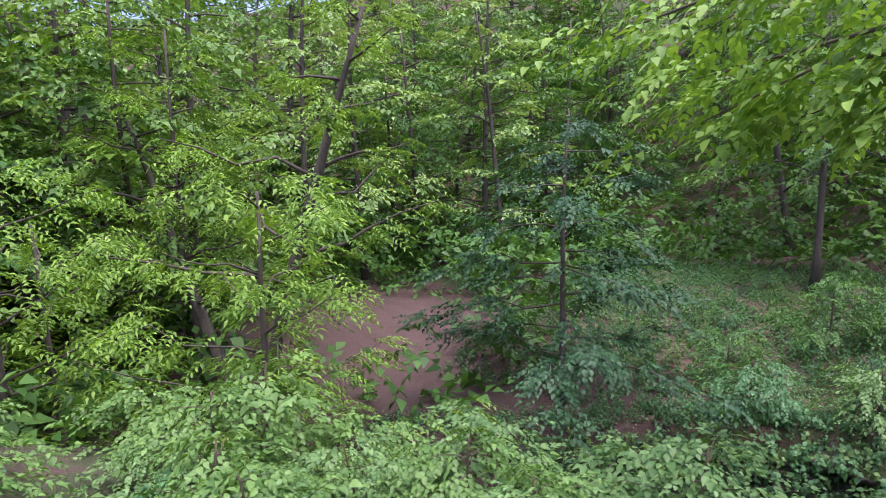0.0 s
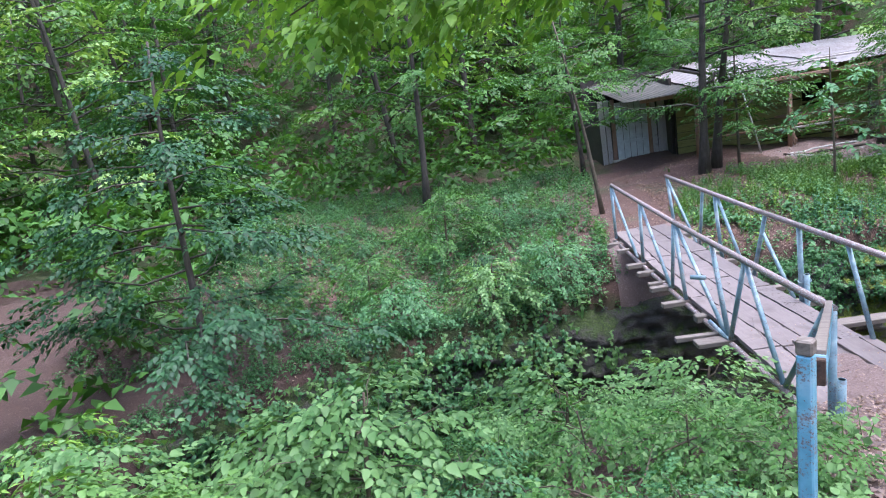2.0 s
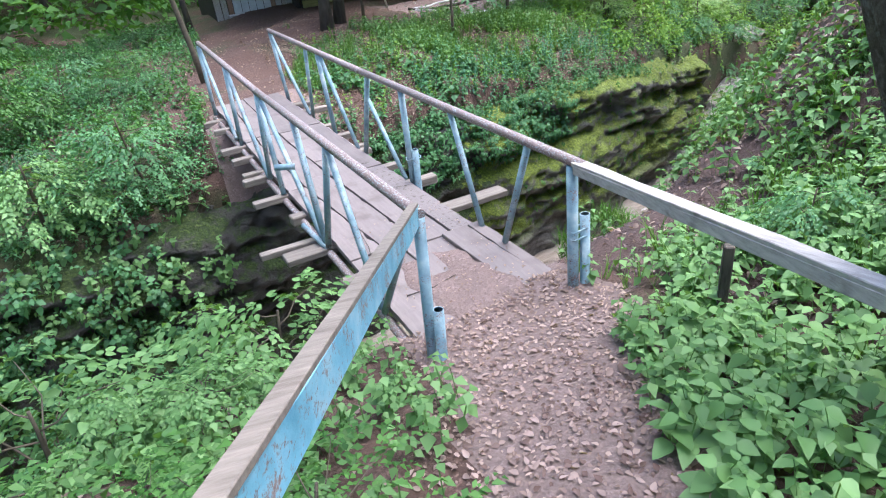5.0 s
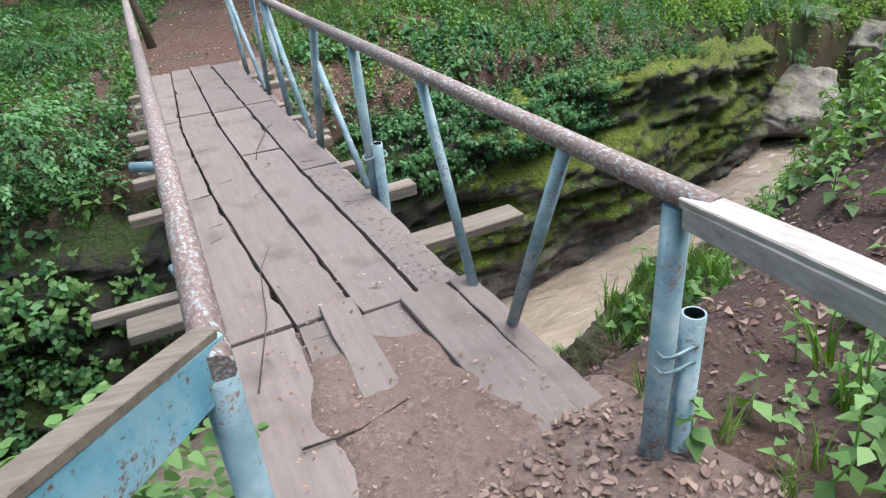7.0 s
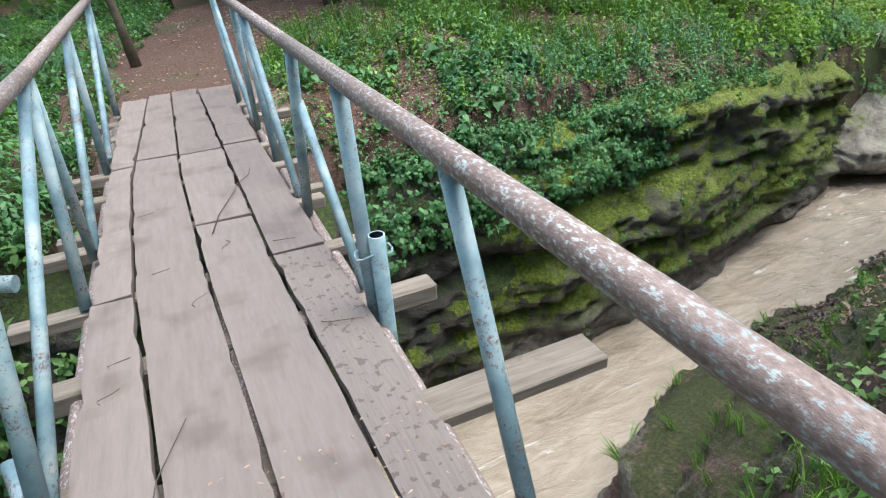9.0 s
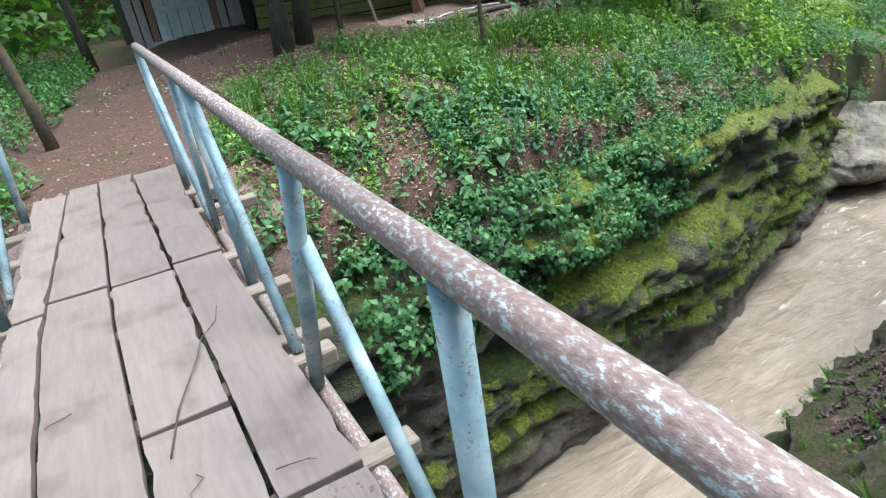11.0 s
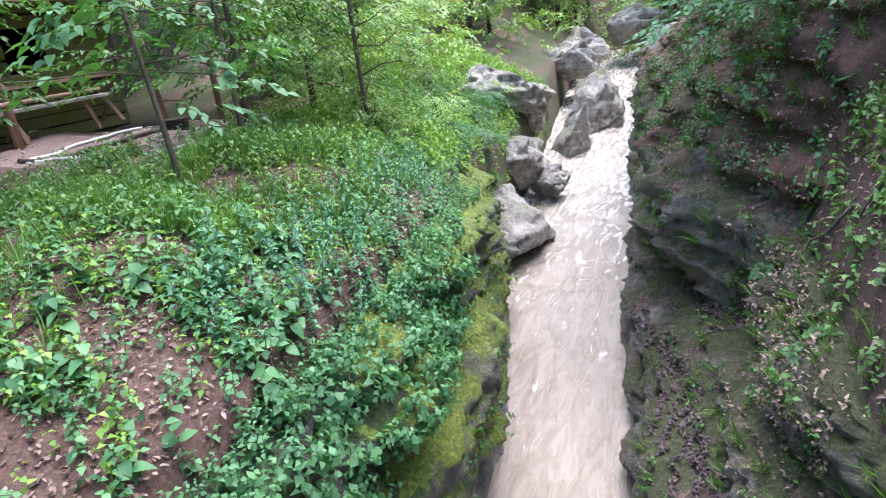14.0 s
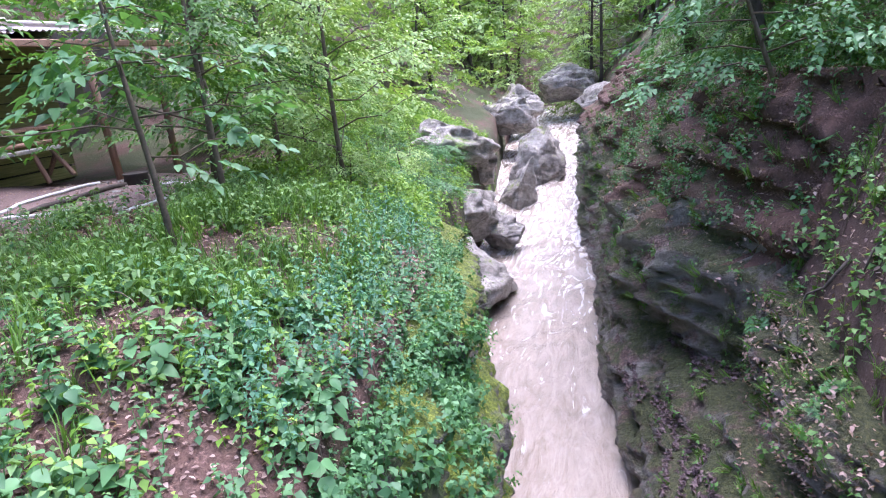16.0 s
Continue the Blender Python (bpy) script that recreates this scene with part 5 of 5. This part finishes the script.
spots = inside(42, -34, 16, 17.5, 40, lambda x, y: not (0 < x < 14 and y < 19)) + inside(40, -32, -14, -12, 18, clear) + inside(8, -26, -19, -8, 3, clear) + inside(26, 10, 34, -16, -1.5) + inside(26, 18, 60, 13.5, 34) + inside(20, 42, 74, -6, 26) + inside(10, 46, 60, 0, 18) + inside(10, 24, 40, -4, 5)
skyline = inside(26, -52, -26, -6, 44)
for x, y in spots + skyline:
    s = RNG.uniform(0.75, 1.2) * (1.6 if (x, y) in skyline else 1.0)
    # up the valley only bright kinds, one with sunlight painted into the leaves
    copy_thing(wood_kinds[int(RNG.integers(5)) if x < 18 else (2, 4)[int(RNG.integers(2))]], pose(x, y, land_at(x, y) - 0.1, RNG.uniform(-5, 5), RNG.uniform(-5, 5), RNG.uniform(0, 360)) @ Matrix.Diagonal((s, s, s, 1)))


def stuff(name, label, category, protos, spots, scale, mat, tilt=0.25, lift=0.0, pitch=None):
    p = np.array(spots)
    z = land(p[:, 0], p[:, 1]) + lift
    v, f = scatter(protos, np.stack([p[:, 0], p[:, 1], z], -1), scale, RNG, tilt, None, pitch)
    tagged(new(name, mesh_of(name, v, f, mat)), label, category, kind="stuff")


def cloud(n, x0, x1, y0, y1, clump=0.0, keep=None, scale=1.0):
    """Many places, thinned into patches."""
    x, y = RNG.uniform(x0, x1, n), RNG.uniform(y0, y1, n)
    p = np.stack([x, y, x * 0], -1)
    ok = (y > north_edge(x) + 0.25) | (y < south_edge(x) - 0.5)
    ok &= fbm(p, 1.3 * scale, 3, 2.0) + RNG.uniform(-0.4, 0.4, n) > clump
    px = 0.62 * np.minimum(0, y + 0.4)
    edge = 0.12 * fbm(p, 3.0, 2)
    ok &= ~((y < 0.5) & (x > px - 0.5 + edge) & (x < px + 0.5 + edge))
    ok &= ~((np.abs(x - 0.1) < 0.75 + edge) & (y > 5.2) & (y < 9.0))
    ok &= ~((x > -2.6) & (x < 2.6) & (np.abs(x - 0.25 * (y - 8)) < 1.0 + 2 * edge) & (y >= 8.6) & (y < 15))
    ok &= ~((x > 3.0) & (x < 13) & (y > 11.3 + 2 * edge) & (y < 17.6))
    ok &= ~((np.abs(x) < 0.72) & (y > -0.75) & (y < 3))
    if keep is not None:
        ok &= keep(x, y)
    return np.stack([x[ok], y[ok]], -1)


HERBS = [herb(i, 0.2, 3, 0.075, 0.75) for i in range(4)]
NETTLES = [herb(10 + i, 0.34, 4, 0.11, 0.7, True) for i in range(4)]
TUFTS = [tuft(i) for i in range(3)]
FERNS = [fern(i) for i in range(2)]
def stuff_at(name, label, category, protos, places, scale, mat, tilt=0.25, yaw=None, pitch=None):
    v, f = scatter(protos, places, scale, RNG, tilt, yaw, pitch)
    tagged(new(name, mesh_of(name, v, f, mat)), label, category, kind="stuff")


def on_face(face, n, v0, v1, x0, x1, out):
    """Places on a rock face, between two heights of it."""
    X, Y, Z, V = face
    ok = np.nonzero(((V > v0) & (V < v1) & (X > x0) & (X < x1)).ravel())[0]
    k = RNG.choice(ok, n)
    return np.stack([X.ravel()[k], Y.ravel()[k] - 0.02 * out, Z.ravel()[k]], -1)


HERBS_BIG = [herb(30 + i, 0.3, 4, 0.1, 0.72) for i in range(4)]
stuff("undergrowth", "low green herbs covering the bank", "undergrowth", HERBS, cloud(3200, 0.8, 9, 5.9, 12, 0.2), (0.5, 1.1), LEAF_NETTLE)
stuff("nettles", "patch of nettles with broad toothed leaves", "nettles", NETTLES, np.concatenate([cloud(700, 1.0, 5.5, 5.9, 8.4, 0.3), cloud(300, 0.8, 6.0, 6.0, 6.8, -0.2)]), (0.45, 1.0), LEAF_NETTLE)
stuff("undergrowth", "taller leafy herbs among the saplings", "undergrowth", HERBS_BIG, cloud(1500, 3.2, 9, 7.2, 11.0, 0.1), (0.5, 1.1), LEAF_FRESH)
stuff("undergrowth", "pale green herbs on the open bank", "undergrowth", HERBS, cloud(2600, 1.0, 9, 6.2, 11.0, 0.2), (0.5, 1.2), LEAF_FRESH)
stuff("undergrowth", "bright yellow-green seedlings on the open bank", "undergrowth", HERBS, cloud(1500, 0.8, 9, 6.0, 10.5, 0.25, None, 0.6), (0.6, 1.2), LEAF_BRIGHT)
ex = np.concatenate([RNG.uniform(0.9, 13, 650), RNG.uniform(-12, -0.9, 1500)])
edge = np.stack([ex, north_edge(ex) + RNG.uniform(0.55, 1.6, len(ex))], -1)
stuff("undergrowth", "herbs crowding the rim of the cliff", "undergrowth", HERBS, edge, (0.6, 1.3), LEAF_NETTLE)
stuff("undergrowth", "low green herbs by the path", "undergrowth", HERBS, cloud(6500, -8, 4, -6, 2.2, -0.6, lambda x, y: ((x < 0.7) | (y < 0.1)) & ~((x < -3.6) & (y > -0.8))), (0.7, 1.4), LEAF_FRESH)
stuff("nettles", "broad-leaved plants beside the trodden path", "nettles", NETTLES, np.concatenate([cloud(1000, -0.6, 2.8, -5.0, -0.5, -0.5), cloud(200, -2.6, -0.8, -3.5, -0.5, 0.0), np.stack([RNG.uniform(1.1, 1.9, 9), RNG.uniform(-0.9, -0.2, 9)], -1)]), (0.5, 1.0), LEAF_FRESH)
stuff("undergrowth", "dense green herbs on the far slope", "undergrowth", HERBS_BIG, cloud(6000, -12, 0.2, 5.3, 16, -0.3), (0.5, 1.0), LEAF_NETTLE)
stuff("undergrowth", "pale herbs among the far slope plants", "undergrowth", HERBS_BIG, cloud(3600, -12, 0.2, 5.3, 16, -0.05, None, 0.7), (0.5, 1.2), LEAF_MID)
stuff("undergrowth", "herbs and seedlings on the steep south bank", "undergrowth", HERBS_BIG, cloud(8000, 2.6, 30, -8, 4.4, -0.1, lambda x, y: y < south_edge(x) - np.where(x < 6, 2.6, np.where(x < 9, 1.8, 0.95))), (0.6, 1.4), LEAF_MID)
stuff("undergrowth", "fresh green herbs along the river bank", "undergrowth", HERBS_BIG, cloud(5000, 8, 26, 7.5, 15, -0.5), (0.8, 1.5), LEAF_BRIGHT)
stuff("undergrowth", "scattered herbs on the bare steep earth", "undergrowth", HERBS_BIG, cloud(2200, 2.6, 12, -5, 3.0, -0.1, lambda x, y: y < south_edge(x) - 2.3), (0.6, 1.3), LEAF_FRESH)
ph = on_face(FACE_N, 900, 0.93, 1.0, 1.45, 9.0, 1)
stuff_at("undergrowth", "small herbs rooted in the mossy cliff top", "undergrowth", HERBS, ph, (0.5, 1.1), LEAF_NETTLE, 0.3, None, 0.2)
LARGE = [herb(50 + i, 0.3, 3, 0.165, 0.78, True) for i in range(4)]
stuff("large_leaved_herbs", "large-leaved herbs spreading over the bank", "herbs", LARGE, np.concatenate([cloud(260, 1.3, 4.2, 6.2, 7.8, 0.2), cloud(60, 0.9, 3.0, 6.0, 6.7, -0.3)]), (0.5, 1.0), LEAF_NETTLE)
stuff("large_leaved_herbs", "large pale-leaved herbs beside the path", "herbs", LARGE, np.concatenate([cloud(300, -0.9, 2.4, -3.6, -0.5, -0.3), cloud(60, -2.4, -0.9, -2.6, 0.2, 0.0)]), (0.5, 0.9), LEAF_FRESH)
ph = on_face(FACE_N, 620, 0.72, 0.97, 1.45, 6.0, 1)
stuff_at("trailing_plants", "green plants trailing over the cliff edge", "trailing plants", HERBS_BIG, ph, (0.5, 1.0), LEAF_NETTLE, 0.4, RNG.normal(0, 0.5, len(ph)), 0.9)
ph = on_face(FACE_N, 240, 0.25, 0.95, 4.0, 13.0, 1)
stuff_at("trailing_plants", "small plants rooted in the mossy rock", "trailing plants", HERBS, ph, (0.5, 1.0), LEAF_MID, 0.4, RNG.normal(0, 0.5, len(ph)), 0.8)
ph = on_face(FACE_W, 900, 0.3, 0.98, -8.9, -2.0, 1)
stuff_at("trailing_plants", "leafy plants hanging over the shaded rock face", "trailing plants", HERBS_BIG, ph, (0.7, 1.5), LEAF_NETTLE, 0.5, RNG.normal(0, 0.6, len(ph)), 0.8)
ph = on_face(FACE_W, 380, 0.5, 0.98, -8.9, -1.2, 1)
stuff_at("trailing_plants", "pale green plants rooted in the shaded rock face", "trailing plants", NETTLES, ph, (0.6, 1.2), LEAF_FRESH, 0.5, RNG.normal(0, 0.6, len(ph)), 0.7)
ph = on_face(FACE_S, 900, 0.35, 0.97, 5.0, 24.0, -1)
stuff_at("trailing_plants", "small plants and creepers on the damp rock wall", "trailing plants", HERBS, ph, (0.5, 1.1), LEAF_MID, 0.4, np.pi + RNG.normal(0, 0.6, len(ph)), 0.6)
ph = on_face(FACE_S, 24, 0.4, 0.95, 6.0, 16.0, -1)
stuff_at("ferns", "small ferns growing from the damp rock wall", "ferns", FERNS, ph, (0.25, 0.5), LEAF_NETTLE, 0.3, np.pi + RNG.normal(0, 0.6, len(ph)), 0.4)
ph = on_face(FACE_S, 420, 0.4, 0.97, 3.0, 20.0, -1)
stuff_at("grass", "hanging tufts of dry and green grass on the ledges", "grass", TUFTS, ph, (0.5, 1.0), GRASS, 0.5, np.pi + RNG.normal(0, 0.6, len(ph)), 0.7)
TALL = [herb(70 + i, 0.6, 9, 0.075, 0.5) for i in range(4)]
rx = RNG.uniform(2.8, 8.5, 130)
stuff("bushy_herbs", "blue-green bushy herbs along the cliff rim", "herbs", TALL, np.stack([rx, north_edge(rx) + RNG.uniform(0.65, 1.5, 130)], -1), (0.6, 1.1), LEAF_TEAL, 0.3)
stuff("grass", "soft bright grass round the saplings", "grass", TUFTS, np.concatenate([cloud(900, 3.6, 7.5, 7.4, 9.6, 0.0), cloud(260, 0.9, 4, 7.5, 10.5, 0.2)]), (0.6, 1.2), GRASS)
stuff("grass", "tufts of thin green grass", "grass", TUFTS, np.concatenate([cloud(1200, 1, 12, 6, 12, 0.15), cloud(500, 0.5, 4, -4, 0.2, 0.0), cloud(900, 4, 18, 0, 5, 0.1, lambda x, y: y < south_edge(x) - 2.2)]), (0.5, 1.1), GRASS)
stuff("ferns", "green ferns with arching fronds", "ferns", FERNS, np.concatenate([cloud(90, -7, -0.9, 4.5, 12, 0.0), cloud(14, 1.8, 4, -3, 0.5, 0), cloud(40, 6, 16, 0, 5, 0)]), (0.4, 0.9), LEAF_NETTLE)
LITTER = [leaf_shape(0.07, 0.04, 0.5, 0.2), leaf_shape(0.05, 0.035, 0.7, -0.2), leaf_shape(0.06, 0.022, 0.3, 0.1)]
lx, ly = RNG.uniform(-4.4, 1.0, 30000), RNG.uniform(-6.5, 0.3, 30000)
keepl = np.abs(lx - 0.62 * np.minimum(0, ly + 0.4)) < 0.75
stuff("leaf_litter", "dry pale brown fallen leaves on the trodden path", "fallen leaves", LITTER, np.stack([lx[keepl], ly[keepl]], -1), (0.35, 0.78), DRY_LEAF, 0.45, 0.008)
n = 900
dl = np.stack([RNG.uniform(-0.5, 0.58, n), -0.7 + 2.6 * RNG.uniform(0, 1, n) ** 1.5, RNG.uniform(0.018, 0.036, n)], -1)
stuff_at("leaf_litter", "dry leaves scattered on the bridge planks", "fallen leaves", LITTER, dl, (0.14, 0.45), DRY_LEAF, 0.3)
nx, ny = RNG.uniform(0.75, 4.2, 3200), RNG.uniform(-1.2, 1.4, 3200)
stuff("leaf_litter", "small damp leaves on the dark earth beside the bridge", "fallen leaves", LITTER, np.stack([nx, ny], -1), (0.25, 0.6), DAMP_LEAF, 0.6, 0.008)
ph = on_face(FACE_S, 26000, 0.12, 0.5, 5.2, 9.2, -1)
ph = ph[((ph[:, 2] > -3.22) & (ph[:, 2] < -3.02)) | ((ph[:, 2] > -2.72) & (ph[:, 2] < -2.55))] + np.array([0, 0.02, 0.02])
stuff_at("leaf_litter", "damp purple-brown leaves lying on the rock ledges", "fallen leaves", LITTER, ph, (0.5, 1.0), DAMP_LEAF, 0.7)
ph = on_face(FACE_S, 10000, 0.55, 0.98, 5.0, 20.0, -1) + np.array([0, 0.03, 0.02])
stuff_at("leaf_litter", "brown fallen leaves caught on the rock wall", "fallen leaves", LITTER, ph, (0.4, 1.0), DRY_LEAF, 0.9)
ph = on_face(FACE_S, 800, 0.58, 0.98, 8.0, 20.0, -1)
stuff_at("undergrowth", "herbs rooted in the soil above the rock wall", "undergrowth", HERBS_BIG, ph, (0.5, 1.1), LEAF_NETTLE, 0.5)
sx, sy = RNG.uniform(-8, 14, 16000), RNG.uniform(-4, 13, 16000)
ok = (sy > north_edge(sx) + 0.4) | ((sy < south_edge(sx) - 0.8) & ~((sx > 0.6) & (sx < 4.5)))
stuff("leaf_litter", "dry fallen leaves over the banks", "fallen leaves", LITTER, np.stack([sx[ok], sy[ok]], -1), (0.5, 0.95), DRY_LEAF, 0.6, 0.012)
bx, by = RNG.uniform(0.9, 8.0, 14000), RNG.uniform(6.2, 10.8, 14000)
okb = by > north_edge(bx) + 0.75
stuff("leaf_litter", "pale dry leaves thick on the open bank", "fallen leaves", LITTER, np.stack([bx[okb], by[okb]], -1), (0.4, 0.9), DRY_LEAF, 0.6, 0.02)
ex2, ey2 = RNG.uniform(1.0, 13, 9000), RNG.uniform(-5, 3.4, 9000)
ok2 = ey2 < south_edge(ex2) - 2.2
stuff("leaf_litter", "brown fallen leaves on the steep earth slope", "fallen leaves", LITTER, np.stack([ex2[ok2], ey2[ok2]], -1), (0.6, 1.2), DRY_LEAF, 0.7, 0.015)
# the steepest earth, above the rock wall
def steep_strip(n, s0, s1):
    x = RNG.uniform(3.2, 18, n)
    return np.stack([x, south_edge(x) - RNG.uniform(s0, s1, n)], -1)


stuff("undergrowth", "herbs clinging to the steep earth above the rock", "undergrowth", HERBS_BIG, steep_strip(1300, 1.2, 3.6), (0.5, 1.2), LEAF_FRESH, 0.5, 0.0, -0.5)
stuff("grass", "thin grass hanging from the steep earth", "grass", TUFTS, steep_strip(700, 1.0, 3.2), (0.5, 1.0), GRASS, 0.5)
stuff("leaf_litter", "brown fallen leaves caught on the steep earth", "fallen leaves", LITTER, steep_strip(11000, 1.0, 4.2), (0.6, 1.3), DRY_LEAF, 1.1, 0.02)
hx, hy = RNG.uniform(-36, 24, 8000), RNG.uniform(15, 38, 8000)
okh = ~((hx > 0) & (hx < 13.8) & (hy < 18.2))
far = np.concatenate([np.stack([hx[okh], hy[okh]], -1), np.stack([RNG.uniform(18, 70, 3500), RNG.uniform(12.5, 34, 3500)], -1), np.stack([RNG.uniform(8, 40, 4000), RNG.uniform(-16, 2, 4000)], -1), np.stack([RNG.uniform(-34, -10, 5000), RNG.uniform(-12, 16, 5000)], -1)])
okf = (far[:, 1] > north_edge(far[:, 0]) + 1.0) | (far[:, 1] < south_edge(far[:, 0]) - 1.5)
okf &= (far[:, 0] + 14.5) ** 2 + (far[:, 1] - 5.5) ** 2 > 14
far = np.concatenate([far[okf], np.stack([RNG.uniform(46, 78, 2600), RNG.uniform(-8, 20, 2600)], -1)])
lift = RNG.uniform(0.1, 1.0, len(far)) ** 2 * np.where(np.hypot(far[:, 0], far[:, 1] - 5) > 28, 5.0, 2.2) + 0.1
# underwood beyond this gets the leaf colour that has sunlight painted in
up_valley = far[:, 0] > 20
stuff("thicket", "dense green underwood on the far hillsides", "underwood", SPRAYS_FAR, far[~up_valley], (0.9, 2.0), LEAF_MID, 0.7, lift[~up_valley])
stuff("thicket", "green underwood up the open valley, sunlight painted into its pale leaves", "underwood", SPRAYS_FAR, far[up_valley], (0.9, 2.0), LEAF_SUNLIT, 0.7, lift[up_valley])


# ---- small things ----
mound = boulder("mossy_stone", (1.85, 1.0, -0.62), (0.55, 0.42, 0.4), (0, 0, 30), 41, CLIFF_SOUTH, "round moss-covered earth clump on the bank edge")
tagged(mound, category="stone")
mz = np.array(mound.location)
up_v = np.random.default_rng(3).normal(size=(90, 3))
up_v[:, 2] = np.abs(up_v[:, 2]) + 0.5
up_v /= np.linalg.norm(up_v, axis=1)[:, None]
ph = mz + up_v * np.array([0.5, 0.38, 0.36])
stuff_at("grass", "fine green grass and small herbs on the mossy clump", "grass", TUFTS, ph, (0.4, 0.8), GRASS, 0.6)
stuff_at("undergrowth", "small broad-leaved herbs on the mossy clump", "undergrowth", HERBS_BIG, ph[::4] - np.array([0.05, 0.05, 0.02]), (0.5, 0.9), LEAF_FRESH, 0.7)
stone = boulder("stone", (-1.55, -1.55, land_at(-1.55, -1.55)), (0.14, 0.11, 0.06), (0, 0, 20), 42, BOULDER, "flat pale stone beside the path", 3)
tagged(stone, category="stone", group="loose stones")
for k in range(22):
    x, y = RNG.uniform(-3, 9), RNG.uniform(-4.5, 10.5)
    if north_edge(x) + 0.6 > y > south_edge(x) - 2.4 or (abs(x) < 0.9 and y > -1):
        continue
    s = RNG.uniform(0.04, 0.12)
    st = boulder("stone", (x, y, land_at(x, y)), (s, s * 0.8, s * 0.5), (0, 0, RNG.uniform(0, 360)), 100 + k, BOULDER, "small loose grey stone on the bank", 3)
    tagged(st, category="stone", group="loose stones")


for k in range(34):
    x, y = RNG.uniform(5.2, 9.6), RNG.uniform(10.6, 13.0)
    s = RNG.uniform(0.05, 0.16)
    st = boulder("stone", (x, y, land_at(x, y)), (s, s * 0.8, s * 0.45), (0, 0, RNG.uniform(0, 360)), 200 + k, BOULDER, "pale stone lying on the earth before the hut", 2)
    tagged(st, category="stone", group="loose stones")


def twig(pts, r, label, mat=TWIG):
    ob = part("twig", bent_tube(bmesh.new(), pts, [r * (1 - 0.7 * i / len(pts)) for i in range(len(pts))], 5), mat, None, label)
    tagged(ob, category="twig", group="dead twigs")


def dead_twig(x, y, L, a, up=0.02):
    pts = []
    for i in range(7):
        u = i / 6
        px, py = x + L * u * math.cos(a) + 0.05 * math.sin(5 * u + a), y + L * u * math.sin(a) + 0.05 * math.cos(4 * u + a)
        pts.append((px, py, land_at(px, py) + up + 0.12 * L * math.sin(3 * u)))
    twig(pts, 0.008, "thin grey dead twig lying on the ground")


for k in range(46):
    x, y = RNG.uniform(1.0, 7.0), RNG.uniform(6.6, 10.5)
    dead_twig(x, y, RNG.uniform(0.3, 0.9), RNG.uniform(0, 6.28))
for k in range(40):
    x, y = RNG.uniform(-5.5, -2.4), RNG.uniform(-2.6, 1.0)
    dead_twig(x, y, RNG.uniform(0.5, 1.4), RNG.uniform(0, 6.28), 0.15)
for k in range(26):
    x, y = RNG.uniform(5.0, 13.0), RNG.uniform(0.2, 3.0)
    dead_twig(x, y, RNG.uniform(0.4, 1.1), RNG.uniform(0, 6.28), 0.03)
twig([(0.02, 3.7, 0.012), (0.08, 3.95, 0.014), (0.2, 4.25, 0.02), (0.24, 4.4, 0.018), (0.33, 4.52, 0.02), (0.36, 4.66, 0.02)], 0.004, "crooked twig lying on the planks", BARK)
twig([(-0.5, 1.0, 0.012), (-0.36, 1.5, 0.02), (-0.3, 1.95, 0.02), (-0.2, 2.2, 0.018)], 0.0035, "thin twig lying on the planks", BARK)
twig([(-0.42, 0.62, 0.015), (-0.2, 0.6, 0.02), (0.02, 0.66, 0.018)], 0.006, "thin twig lying on the planks", BARK)
for k in range(9):
    x, y, a, L = RNG.uniform(-0.45, 0.45), RNG.uniform(0.4, 4.5), RNG.uniform(0, 6.28), RNG.uniform(0.07, 0.2)
    twig([(x + L * u * math.cos(a) + 0.02 * math.sin(6 * u + k), y + L * u * math.sin(a), 0.014) for u in (0, 0.3, 0.6, 0.8, 1.0)], 0.0025, "thin broken twig lying on the planks")
# exposed roots on the south bank
for k in range(9):
    x = RNG.uniform(6.0, 11.0)
    y = float(south_edge(x)) - RNG.uniform(1.9, 2.4)
    pts = [(x + 0.1 * i * RNG.uniform(-1, 1), y + 0.1 * i, land_at(x, y) + 0.04 - 0.16 * i) for i in range(6)]
    r = part("root", bent_tube(bmesh.new(), pts, [0.02, 0.018, 0.015, 0.012, 0.009, 0.005], 6), BARK, None, "bare root hanging from the eroded bank")
    tagged(r, category="root", group="exposed roots")
